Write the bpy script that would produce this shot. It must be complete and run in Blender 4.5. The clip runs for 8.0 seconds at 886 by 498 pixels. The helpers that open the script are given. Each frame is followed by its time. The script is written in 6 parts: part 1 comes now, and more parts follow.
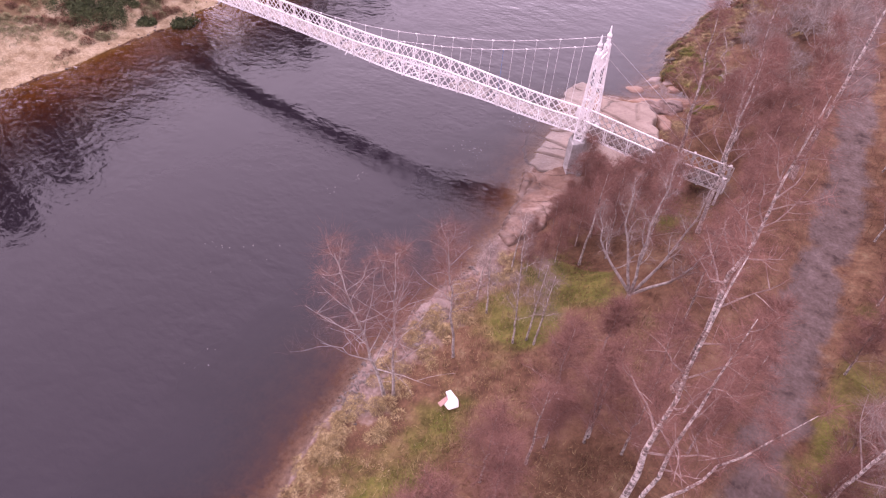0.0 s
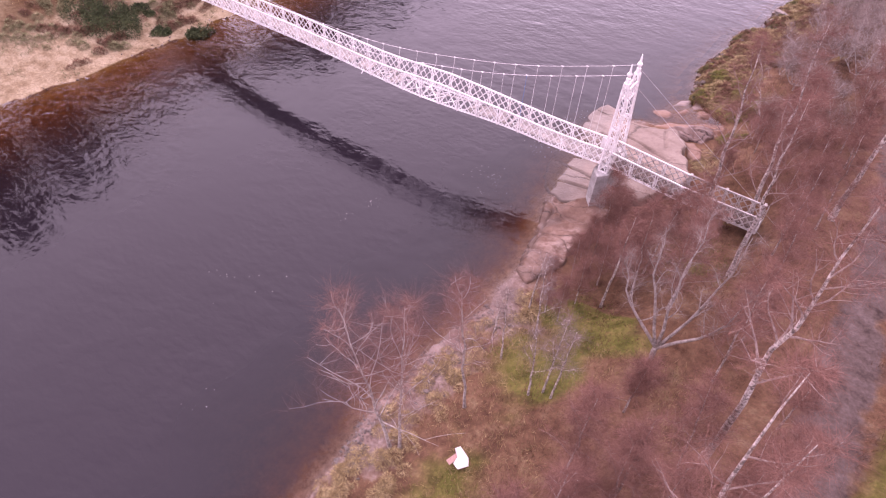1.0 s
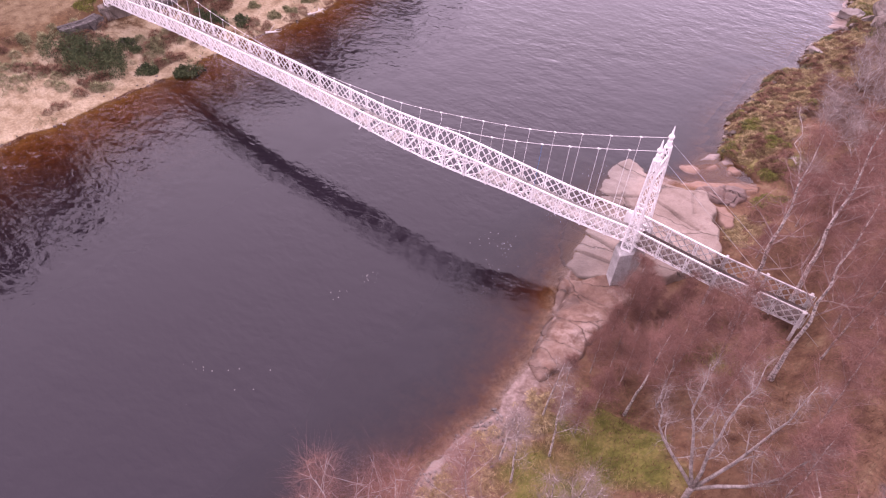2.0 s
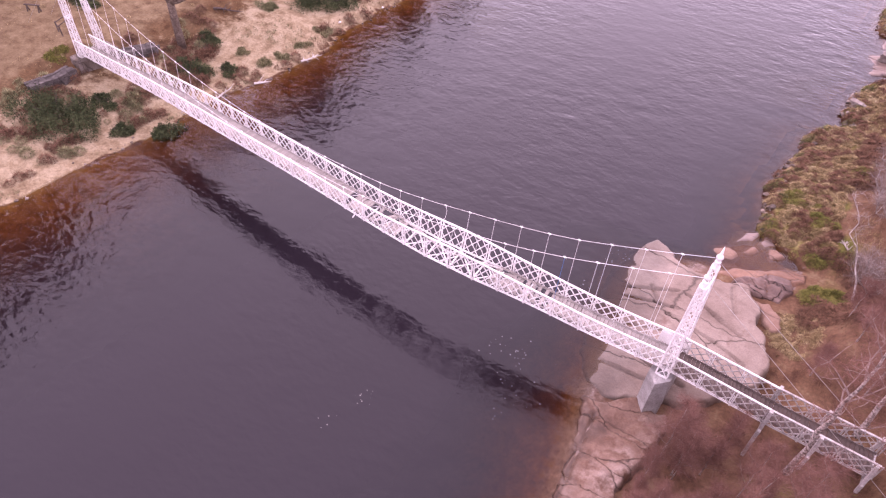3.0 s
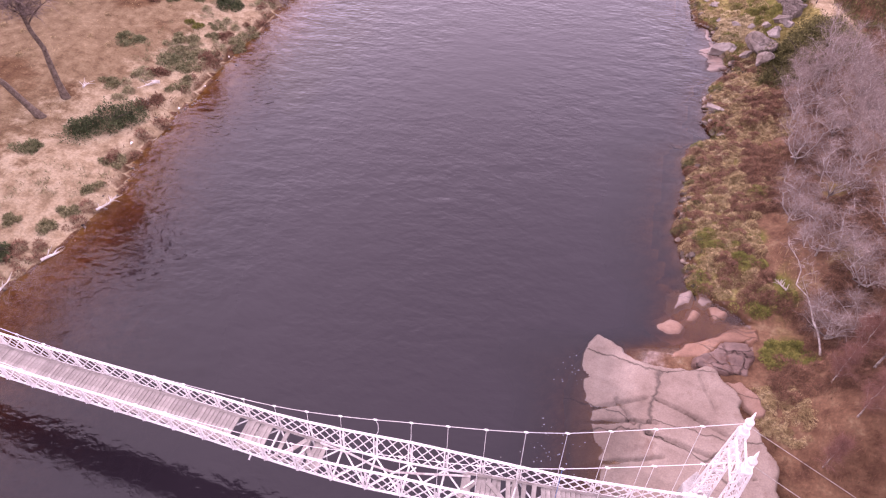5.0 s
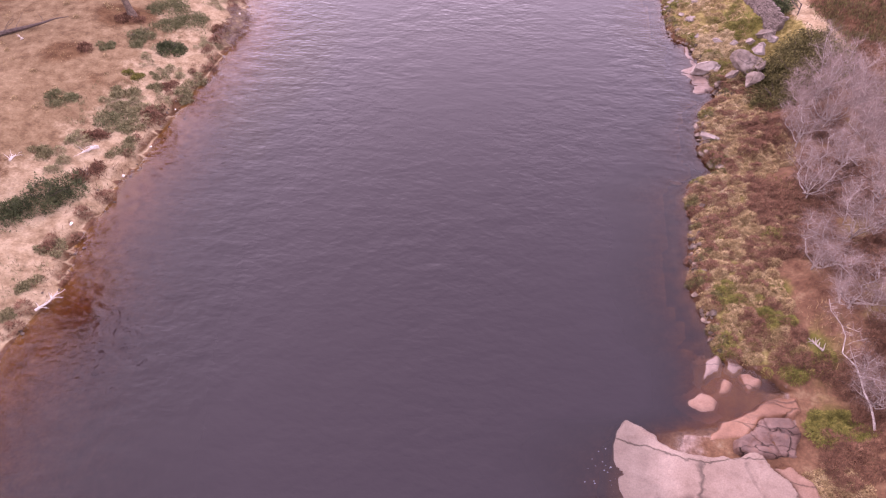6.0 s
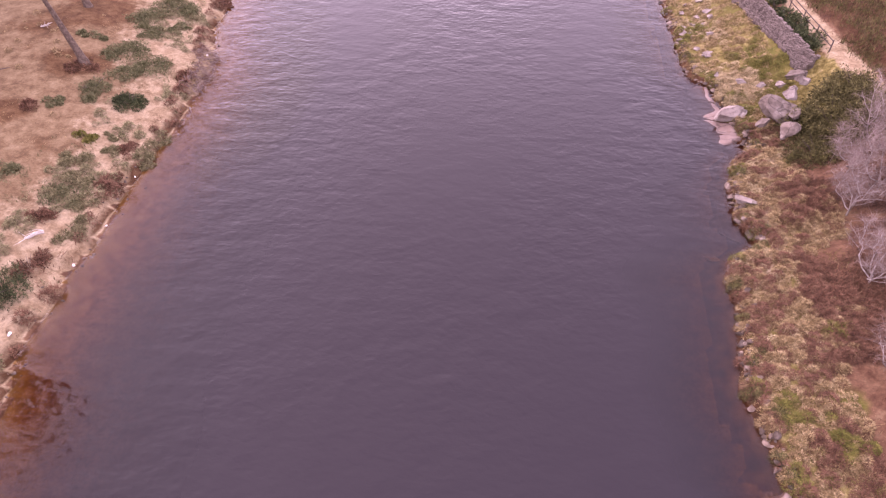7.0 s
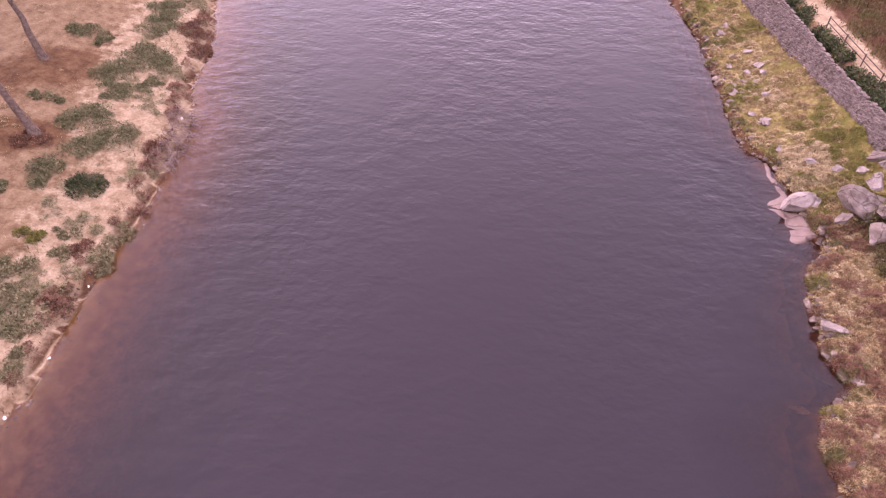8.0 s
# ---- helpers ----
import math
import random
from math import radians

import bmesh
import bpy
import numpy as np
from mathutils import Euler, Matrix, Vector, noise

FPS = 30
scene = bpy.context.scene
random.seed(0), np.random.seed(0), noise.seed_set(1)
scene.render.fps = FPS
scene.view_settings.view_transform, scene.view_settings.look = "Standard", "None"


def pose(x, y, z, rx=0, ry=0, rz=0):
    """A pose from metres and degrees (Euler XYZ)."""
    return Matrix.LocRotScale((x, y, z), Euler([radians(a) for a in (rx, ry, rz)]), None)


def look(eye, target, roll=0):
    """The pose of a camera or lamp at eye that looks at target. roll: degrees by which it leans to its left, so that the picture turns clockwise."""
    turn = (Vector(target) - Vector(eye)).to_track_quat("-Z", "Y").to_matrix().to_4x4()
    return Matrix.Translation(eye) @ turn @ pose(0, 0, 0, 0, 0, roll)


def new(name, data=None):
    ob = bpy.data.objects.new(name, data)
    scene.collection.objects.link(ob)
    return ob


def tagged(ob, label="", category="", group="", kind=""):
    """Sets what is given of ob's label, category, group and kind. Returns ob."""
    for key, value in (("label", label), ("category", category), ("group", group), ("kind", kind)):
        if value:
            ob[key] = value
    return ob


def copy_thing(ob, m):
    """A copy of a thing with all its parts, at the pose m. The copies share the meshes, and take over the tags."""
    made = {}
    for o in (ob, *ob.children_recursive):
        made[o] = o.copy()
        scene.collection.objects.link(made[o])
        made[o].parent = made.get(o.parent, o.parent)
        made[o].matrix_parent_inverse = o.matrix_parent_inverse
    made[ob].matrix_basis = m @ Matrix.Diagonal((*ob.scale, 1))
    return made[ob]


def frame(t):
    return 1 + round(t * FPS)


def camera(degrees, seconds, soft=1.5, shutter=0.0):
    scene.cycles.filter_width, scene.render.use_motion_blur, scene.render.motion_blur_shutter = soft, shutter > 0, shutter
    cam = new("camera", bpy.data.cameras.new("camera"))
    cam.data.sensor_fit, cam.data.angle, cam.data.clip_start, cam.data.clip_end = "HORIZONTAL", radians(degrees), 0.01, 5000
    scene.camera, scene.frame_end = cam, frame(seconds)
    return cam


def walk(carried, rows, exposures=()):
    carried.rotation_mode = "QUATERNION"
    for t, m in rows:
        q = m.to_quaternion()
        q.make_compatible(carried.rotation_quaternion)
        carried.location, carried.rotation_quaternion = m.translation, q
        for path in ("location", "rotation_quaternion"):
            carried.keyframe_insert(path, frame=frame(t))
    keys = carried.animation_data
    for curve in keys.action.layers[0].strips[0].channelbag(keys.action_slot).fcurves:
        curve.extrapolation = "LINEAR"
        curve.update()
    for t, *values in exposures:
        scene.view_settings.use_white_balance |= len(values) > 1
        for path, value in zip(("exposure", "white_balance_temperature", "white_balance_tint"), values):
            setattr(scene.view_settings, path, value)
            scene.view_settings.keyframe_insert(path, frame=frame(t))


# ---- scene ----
cam = camera(69.1, 8.0, soft=1.2)


def aim(x, y, z, yaw, pitch, roll):
    """A camera pose: yaw to the left from +y, pitch up, roll leaning left, in degrees."""
    a, b = radians(yaw), radians(pitch)
    way = Vector((-math.sin(a) * math.cos(b), math.cos(a) * math.cos(b), math.sin(b)))
    eye = Vector((x, y, z))
    return look(eye, eye + way, roll)


ROWS = [
    (0.0, 11.558, -36.503, 29.04, 31.84, -45.08, 1.97),
    (0.5, 11.041, -35.694, 29.138, 31.69, -45.06, 1.98),
    (1.0, 9.994, -34.029, 29.149, 33.84, -45.17, 2.14),
    (1.2, 9.371, -33.125, 29.22, 34.06, -45.22, 2.1),
    (2.3, 4.873, -26.325, 29.78, 35.2, -45.4, 1.75),
    (2.5, 3.809, -24.766, 29.925, 35.37, -45.49, 1.56),
    (3.0, 1.555, -22.085, 30.242, 35.41, -45.36, 1.64),
    (3.5, -0.662, -19.746, 30.42, 34.78, -45.32, 1.64),
    (4.0, -2.726, -17.623, 30.495, 32.66, -45.26, 1.32),
    (4.5, -4.618, -15.589, 30.472, 26.35, -45.08, 0.31),
    (4.7, -5.616, -14.558, 30.587, 21.42, -45.12, -0.1),
    (5.8, -10.155, -8.359, 30.616, 10.88, -45.39, -1.43),
    (6.0, -10.588, -7.033, 30.639, 10.79, -45.43, -1.52),
    (6.5, -12.065, -3.226, 30.569, 9.72, -45.59, -1.45),
    (7.0, -13.445, 1.393, 30.489, 8.49, -45.76, -1.45),
    (7.5, -14.83, 6.719, 30.334, 8.09, -46.01, -1.33),
    (8.0, -16.331, 12.549, 30.207, 7.95, -46.24, -1.04),
]
walk(cam, [(t, aim(*row)) for t, *row in ROWS], exposures=[(0.0, 1.86, 6740, 63), (2.5, 1.90, 6720, 62), (4.5, 1.83, 6700, 62), (6.0, 1.96, 6800, 65), (8.0, 1.98, 6860, 66)])

# ---- world, sun, exposure ----
SUN_AZ, SUN_EL = -46.0, 26.0
world = bpy.data.worlds.new("overcast_sky")
scene.world = world
world.use_nodes = True
wn, wl = world.node_tree.nodes, world.node_tree.links
sky = wn.new("ShaderNodeTexSky")
sky.sky_type = "NISHITA"
sky.sun_disc = False
sky.sun_elevation = radians(SUN_EL)
sky.sun_rotation = radians(SUN_AZ)
sky.dust_density = 5.0
pale = wn.new("ShaderNodeHueSaturation")
pale.inputs["Saturation"].default_value = 0.42
# thin cloud evens out the glow: glow * a / (glow + b)
veil = []
for op, k in (("MULTIPLY", 5.8), ("ADD", 1.3)):
    node = wn.new("ShaderNodeVectorMath")
    node.operation = op
    node.inputs[1].default_value = (k, k, k)
    wl.new(sky.outputs[0], node.inputs[0])
    veil.append(node.outputs[0])
even = wn.new("ShaderNodeVectorMath")
even.operation = "DIVIDE"
wl.new(veil[0], even.inputs[0])
wl.new(veil[1], even.inputs[1])
wl.new(even.outputs[0], pale.inputs["Color"])
wl.new(pale.outputs[0], wn["Background"].inputs["Color"])
wn["Background"].inputs["Strength"].default_value = 0.15

sun = new("sun", bpy.data.lights.new("sun", "SUN"))
sun.data.energy = 0.66
sun.data.angle = radians(176)
sun.data.color = (1.0, 0.95, 0.88)
az, el = radians(SUN_AZ), radians(SUN_EL)
toward = Vector((math.sin(az) * math.cos(el), math.cos(az) * math.cos(el), math.sin(el)))
sun.matrix_world = look(toward * 100, (0, 0, 0))

WL = 0.35  # water level


# ---- mesh helpers ----
class Acc:
    """Collects vertices and faces of one mesh."""

    def __init__(self):
        self.v, self.f, self.n = [], [], 0

    def add(self, verts, faces):
        verts = np.asarray(verts, float).reshape(-1, 3)
        self.v.append(verts)
        k = self.n
        self.f.extend([tuple(i + k for i in face) for face in faces])
        self.n += len(verts)

    def bar(self, p, q, w, h=None, up=(0, 0, 1)):
        """A square-edged bar from p to q, w wide across and h along up."""
        h = w if h is None else h
        p, q = np.asarray(p, float), np.asarray(q, float)
        d = q - p
        d = d / max(np.linalg.norm(d), 1e-9)
        s = np.cross(d, up)
        if np.linalg.norm(s) < 1e-3:
            s = np.cross(d, (1, 0, 0))
        s = s / np.linalg.norm(s)
        u = np.cross(s, d)
        ring = [s * w / 2 + u * h / 2, -s * w / 2 + u * h / 2, -s * w / 2 - u * h / 2, s * w / 2 - u * h / 2]
        self.add([p + r for r in ring] + [q + r for r in ring],
                 [(0, 1, 5, 4), (1, 2, 6, 5), (2, 3, 7, 6), (3, 0, 4, 7), (3, 2, 1, 0), (4, 5, 6, 7)])

    def tube(self, pts, radii, n=6):
        pts = np.asarray(pts, float)
        m = len(pts)
        tang = np.gradient(pts, axis=0)
        tang /= np.maximum(np.linalg.norm(tang, axis=1, keepdims=True), 1e-9)
        ref = np.array([1.0, 0.13, 0.07]) if abs(tang[0][2]) > 0.6 else np.array([0.05, 0.1, 1.0])
        s = np.cross(tang, ref)
        s /= np.maximum(np.linalg.norm(s, axis=1, keepdims=True), 1e-9)
        u = np.cross(s, tang)
        a = np.arange(n) * 2 * np.pi / n
        r = np.asarray(radii, float)[:, None, None]
        v = pts[:, None, :] + r * (np.cos(a)[None, :, None] * s[:, None, :] + np.sin(a)[None, :, None] * u[:, None, :])
        faces = []
        for i in range(m - 1):
            for j in range(n):
                k = (j + 1) % n
                faces.append((i * n + j, i * n + k, (i + 1) * n + k, (i + 1) * n + j))
        faces.append(tuple(range(n - 1, -1, -1)))
        faces.append(tuple((m - 1) * n + j for j in range(n)))
        self.add(v.reshape(-1, 3), faces)

    def tris(self, v):
        """Loose triangles, an array (n, 3, 3)."""
        v = np.asarray(v, float)
        k = self.n
        self.v.append(v.reshape(-1, 3))
        self.f.extend((np.arange(len(v) * 3).reshape(-1, 3) + k).tolist())
        self.n += len(v) * 3

    def quads(self, v):
        """Loose quads, an array (n, 4, 3)."""
        v = np.asarray(v, float)
        k = self.n
        self.v.append(v.reshape(-1, 3))
        self.f.extend((np.arange(len(v) * 4).reshape(-1, 4) + k).tolist())
        self.n += len(v) * 4

    def mesh(self, name, material, smooth=False):
        me = bpy.data.meshes.new(name)
        me.from_pydata(np.concatenate(self.v).tolist() if self.v else [], [], self.f)
        me.materials.append(material)
        if smooth:
            me.polygons.foreach_set("use_smooth", [True] * len(me.polygons))
        me.update()
        return me


def part(name, acc, material, parent=None, label="", smooth=False):
    ob = new(name, acc.mesh(name, material, smooth))
    if parent is not None:
        ob.parent = parent
    if label:
        ob["label"] = label
    return ob


def empty(name, at=(0, 0, 0)):
    ob = new(name)
    ob.location = at
    ob.empty_display_size = 0.3
    return ob


def value_noise(x, y, scale, seed=0):
    """Smooth noise, about -1 to 1, on arrays."""
    rng = np.random.RandomState(seed)
    table = rng.rand(256, 256) * 2 - 1
    u, v = np.asarray(x, float) / scale + 1000.37, np.asarray(y, float) / scale + 1000.71
    i, j = np.floor(u).astype(int), np.floor(v).astype(int)
    a, b = u - i, v - j
    a, b = a * a * (3 - 2 * a), b * b * (3 - 2 * b)
    at = lambda p, q: table[p % 256, q % 256]
    return (at(i, j) * (1 - a) + at(i + 1, j) * a) * (1 - b) + (at(i, j + 1) * (1 - a) + at(i + 1, j + 1) * a) * b


def ease(x, lo, hi):
    t = np.clip((np.asarray(x, float) - lo) / (hi - lo), 0, 1)
    return t * t * (3 - 2 * t)


# ---- materials ----
def material(name, colours, scale=3.0, rough=0.85, bump=0.25, bump_scale=20.0, metal=0.0, per="", spread=0.15, spec=0.3, detail=6.0, coords="Object", stretch=None):
    """A surface of two or three colours mottled by noise at two scales, with relief; per: 'island' or 'object' varies the brightness piece by piece."""
    m = bpy.data.materials.new(name)
    m.use_nodes = True
    n, l = m.node_tree.nodes, m.node_tree.links
    b = n["Principled BSDF"]
    tc = n.new("ShaderNodeTexCoord")
    t1 = n.new("ShaderNodeTexNoise")
    t1.inputs["Scale"].default_value, t1.inputs["Detail"].default_value, t1.inputs["Roughness"].default_value = scale, detail, 0.65
    if stretch:
        mp = n.new("ShaderNodeMapping")
        mp.inputs["Scale"].default_value, mp.inputs["Rotation"].default_value = stretch, (0, 0, 0.35)
        l.new(tc.outputs[coords], mp.inputs["Vector"])
        l.new(mp.outputs[0], t1.inputs["Vector"])
    else:
        l.new(tc.outputs[coords], t1.inputs["Vector"])
    ramp = n.new("ShaderNodeValToRGB")
    cr = ramp.color_ramp
    k = len(colours)
    cr.elements[0].position, cr.elements[1].position = 0.32, 0.68
    for i in range(k - 2):
        cr.elements.new(0.32 + 0.36 * (i + 1) / (k - 1))
    for e, c in zip(cr.elements, colours):
        e.color = (*c, 1)
    l.new(t1.outputs["Fac"], ramp.inputs["Fac"])
    t2 = n.new("ShaderNodeTexNoise")
    t2.inputs["Scale"].default_value, t2.inputs["Detail"].default_value = bump_scale, 5.0
    l.new(tc.outputs[coords], t2.inputs["Vector"])
    grain = n.new("ShaderNodeMapRange")
    grain.inputs["From Min"].default_value, grain.inputs["From Max"].default_value = 0.3, 0.7
    grain.inputs["To Min"].default_value, grain.inputs["To Max"].default_value = 0.82, 1.15
    l.new(t2.outputs["Fac"], grain.inputs["Value"])
    hsv = n.new("ShaderNodeHueSaturation")
    l.new(ramp.outputs["Color"], hsv.inputs["Color"])
    if per:
        src = n.new("ShaderNodeNewGeometry").outputs["Random Per Island"] if per == "island" else n.new("ShaderNodeObjectInfo").outputs["Random"]
        vary = n.new("ShaderNodeMapRange")
        vary.inputs["To Min"].default_value, vary.inputs["To Max"].default_value = 1 - spread, 1 + spread
        l.new(src, vary.inputs["Value"])
        mul = n.new("ShaderNodeMath")
        mul.operation = "MULTIPLY"
        l.new(vary.outputs[0], mul.inputs[0])
        l.new(grain.outputs[0], mul.inputs[1])
        l.new(mul.outputs[0], hsv.inputs["Value"])
    else:
        l.new(grain.outputs[0], hsv.inputs["Value"])
    l.new(hsv.outputs["Color"], b.inputs["Base Color"])
    bp = n.new("ShaderNodeBump")
    bp.inputs["Strength"].default_value = bump
    bp.inputs["Distance"].default_value = 0.05
    l.new(t2.outputs["Fac"], bp.inputs["Height"])
    l.new(bp.outputs["Normal"], b.inputs["Normal"])
    b.inputs["Roughness"].default_value = rough
    b.inputs["Metallic"].default_value = metal
    b.inputs["Specular IOR Level"].default_value = spec
    return m


WHITE = material("white_painted_iron", [(0.66, 0.63, 0.61), (0.80, 0.78, 0.77), (0.84, 0.83, 0.82)], 2.5, 0.5, 0.05, 30, per="object", spread=0.06)
WEATHERED = material("weathered_white_paint", [(0.28, 0.25, 0.235), (0.48, 0.45, 0.43), (0.58, 0.56, 0.54)], 3.0, 0.7, 0.1, 30, per="object", spread=0.1)
BLUE = material("blue_rope", [(0.05, 0.16, 0.38), (0.08, 0.24, 0.5)], 20, 0.7)
PLANK = material("weathered_deck_timber", [(0.22, 0.195, 0.18), (0.32, 0.295, 0.27), (0.40, 0.37, 0.345)], 2.0, 0.85, 0.4, 40, per="object", spread=0.16)
CONCRETE = material("pier_concrete", [(0.25, 0.235, 0.222), (0.35, 0.335, 0.32), (0.43, 0.415, 0.4)], 1.2, 0.9, 0.3, 12)
RUBBLE_DARK = material("dark_rubble_stone", [(0.06, 0.052, 0.048), (0.11, 0.097, 0.09), (0.18, 0.16, 0.15)], 2.2, 0.9, 0.5, 14, per="island", spread=0.3)
GORSE_MAT = material("low_green_gorse", [(0.09, 0.098, 0.045), (0.15, 0.157, 0.075), (0.215, 0.21, 0.11)], 2.0, 0.85, 0.0, per="island", spread=0.45)
TWIG_PALE = material("pale_grey_twig", [(0.17, 0.125, 0.108), (0.30, 0.235, 0.205)], 1.0, 0.85, 0.0, per="island", spread=0.35)
RUBBLE = material("grey_rubble_stone", [(0.11, 0.088, 0.078), (0.165, 0.136, 0.12), (0.225, 0.19, 0.17)], 2.2, 0.9, 0.3, 14, per="island", spread=0.16)
BIRCH_LIMB = material("brown_birch_limb", [(0.16, 0.10, 0.09), (0.30, 0.225, 0.20), (0.40, 0.33, 0.30)], 3.0, 0.85, 0.2, 20)
PALE_BARK = material("pale_grey_bark", [(0.16, 0.13, 0.115), (0.38, 0.34, 0.31), (0.54, 0.50, 0.47)], 4.0, 0.85, 0.4, 16)
BIRCH = material("birch_bark", [(0.06, 0.05, 0.045), (0.2, 0.165, 0.145), (0.56, 0.50, 0.46), (0.68, 0.63, 0.59)], 7.0, 0.8, 0.3, 16)
BARK = material("grey_alder_bark", [(0.07, 0.048, 0.036), (0.14, 0.104, 0.08), (0.21, 0.165, 0.132)], 4.0, 0.9, 0.6, 18)
TWIG = material("birch_twig", [(0.155, 0.073, 0.056), (0.25, 0.13, 0.101)], 1.0, 0.85, 0.0, per="island", spread=0.4)
TWIG_GREY = material("grey_twig", [(0.16, 0.115, 0.10), (0.27, 0.21, 0.185)], 1.0, 0.85, 0.0, per="island", spread=0.35)
DEADWOOD = material("bleached_driftwood", [(0.46, 0.42, 0.38), (0.68, 0.64, 0.6)], 5.0, 0.85, 0.4, 20)
GORSE = material("dark_green_gorse", [(0.024, 0.036, 0.014), (0.06, 0.079, 0.032), (0.115, 0.135, 0.062)], 1.2, 0.85, 0.0, per="island", spread=0.5)
OLIVE = material("olive_brown_gorse", [(0.055, 0.052, 0.018), (0.105, 0.10, 0.036), (0.17, 0.155, 0.06)], 2.6, 0.9, 0.0, per="island", spread=0.5)
HEATHER = material("grey_green_heather", [(0.12, 0.115, 0.055), (0.2, 0.188, 0.095), (0.28, 0.25, 0.14)], 2.6, 0.9, 0.0, per="island", spread=0.5)
BROWN_HEATHER = material("brown_heather", [(0.10, 0.05, 0.032), (0.175, 0.092, 0.056), (0.25, 0.15, 0.092)], 2.6, 0.9, 0.0, per="island", spread=0.45)
STRAW = material("pale_straw_grass", [(0.27, 0.205, 0.10), (0.43, 0.35, 0.20), (0.56, 0.48, 0.30)], 2.6, 0.9, 0.0, per="island", spread=0.4)
GRASS = material("dry_yellow_grass", [(0.15, 0.10, 0.046), (0.30, 0.222, 0.108), (0.46, 0.37, 0.21)], 2.6, 0.9, 0.0, per="island", spread=0.55)
MOSS = material("green_moss_and_grass", [(0.075, 0.08, 0.018), (0.15, 0.15, 0.034), (0.23, 0.21, 0.06)], 2.6, 0.9, 0.0, per="island", spread=0.4)
SHEET = material("white_plastic_sheet", [(0.74, 0.72, 0.71), (0.84, 0.83, 0.82)], 2.0, 0.45, 0.2, 6)
RUSTY = material("faded_pink_panel", [(0.42, 0.24, 0.21), (0.52, 0.33, 0.29)], 4.0, 0.6, 0.2, 14)
FOAM = material("river_foam", [(0.18, 0.17, 0.17), (0.34, 0.33, 0.32)], 6.0, 0.7, 0.2, 20)
OLD_TIMBER = material("dark_old_timber", [(0.07, 0.05, 0.045), (0.14, 0.11, 0.095)], 4.0, 0.9, 0.4, 25)


def rock_material(name, colours, stain, scale=0.45, joint=0.5, joint_width=0.03, rough=0.75, spec=0.3, stain_at=0.55, turn=0.3, relief=0.5, wet=0.0):
    """Bedrock: broad tones, stains of another colour, thin dark joints and a fine grain."""
    m = bpy.data.materials.new(name)
    m.use_nodes = True
    n, l = m.node_tree.nodes, m.node_tree.links
    b = n["Principled BSDF"]
    tc = n.new("ShaderNodeTexCoord")

    def tex(sc, detail=8.0, rg=0.62):
        t = n.new("ShaderNodeTexNoise")
        t.inputs["Scale"].default_value, t.inputs["Detail"].default_value, t.inputs["Roughness"].default_value = sc, detail, rg
        l.new(tc.outputs["Object"], t.inputs["Vector"])
        return t

    def span(src, lo, hi, a, c):
        r = n.new("ShaderNodeMapRange")
        for key, val in (("From Min", lo), ("From Max", hi), ("To Min", a), ("To Max", c)):
            r.inputs[key].default_value = val
        l.new(src, r.inputs["Value"])
        return r.outputs[0]

    def times(a, c):
        x = n.new("ShaderNodeMath")
        x.operation = "MULTIPLY"
        l.new(a, x.inputs[0])
        l.new(c, x.inputs[1])
        return x.outputs[0]

    ramp = n.new("ShaderNodeValToRGB")
    e = ramp.color_ramp.elements
    e[0].position, e[1].position = 0.34, 0.66
    for k in range(len(colours) - 2):
        e.new(0.34 + 0.32 * (k + 1) / (len(colours) - 1))
    for q, c in zip(e, colours):
        q.color = (*c, 1)
    l.new(tex(scale, 10.0).outputs["Fac"], ramp.inputs["Fac"])
    mix = n.new("ShaderNodeMix")
    mix.data_type = "RGBA"
    l.new(span(tex(scale * 1.9, 7.0, 0.7).outputs["Fac"], stain_at, stain_at + 0.14, 0.0, 0.85), mix.inputs["Factor"])
    l.new(ramp.outputs["Color"], mix.inputs["A"])
    mix.inputs["B"].default_value = (*stain, 1)
    warp = n.new("ShaderNodeVectorMath")
    warp.operation = "MULTIPLY_ADD"
    warp.inputs[1].default_value = (0.9, 0.9, 0.9)
    l.new(tex(0.9, 3.0).outputs["Color"], warp.inputs[0])
    l.new(tc.outputs["Object"], warp.inputs[2])
    mp = n.new("ShaderNodeMapping")
    mp.inputs["Rotation"].default_value, mp.inputs["Scale"].default_value = (0, 0, turn), (0.32, 1.0, 0.3)
    l.new(warp.outputs[0], mp.inputs["Vector"])
    vor = n.new("ShaderNodeTexVoronoi")
    vor.feature = "DISTANCE_TO_EDGE"
    vor.inputs["Scale"].default_value = joint
    l.new(mp.outputs[0], vor.inputs["Vector"])
    seam = span(vor.outputs["Distance"], 0.0, joint_width, 0.0, 1.0)
    grain = tex(13.0, 5.0).outputs["Fac"]
    hsv = n.new("ShaderNodeHueSaturation")
    l.new(mix.outputs["Result"], hsv.inputs["Color"])
    value = times(span(seam, 0.0, 1.0, 0.45, 1.0), span(grain, 0.3, 0.7, 0.8, 1.14))
    if wet:
        # rock washed by the river stays dark and shiny up to an uneven line
        sep, rise = n.new("ShaderNodeSeparateXYZ"), n.new("ShaderNodeMath")
        l.new(tc.outputs["Object"], sep.inputs[0])
        rise.operation = "MULTIPLY_ADD"
        l.new(tex(0.8, 6.0).outputs["Fac"], rise.inputs[0])
        rise.inputs[1].default_value = -0.5
        l.new(sep.outputs["Z"], rise.inputs[2])
        dry = span(rise.outputs[0], wet - 0.37, wet - 0.12, 0.0, 1.0)
        value = times(value, span(dry, 0.0, 1.0, 0.6, 1.0))
        l.new(span(dry, 0.0, 1.0, 0.3, rough), b.inputs["Roughness"])
    l.new(value, hsv.inputs["Value"])
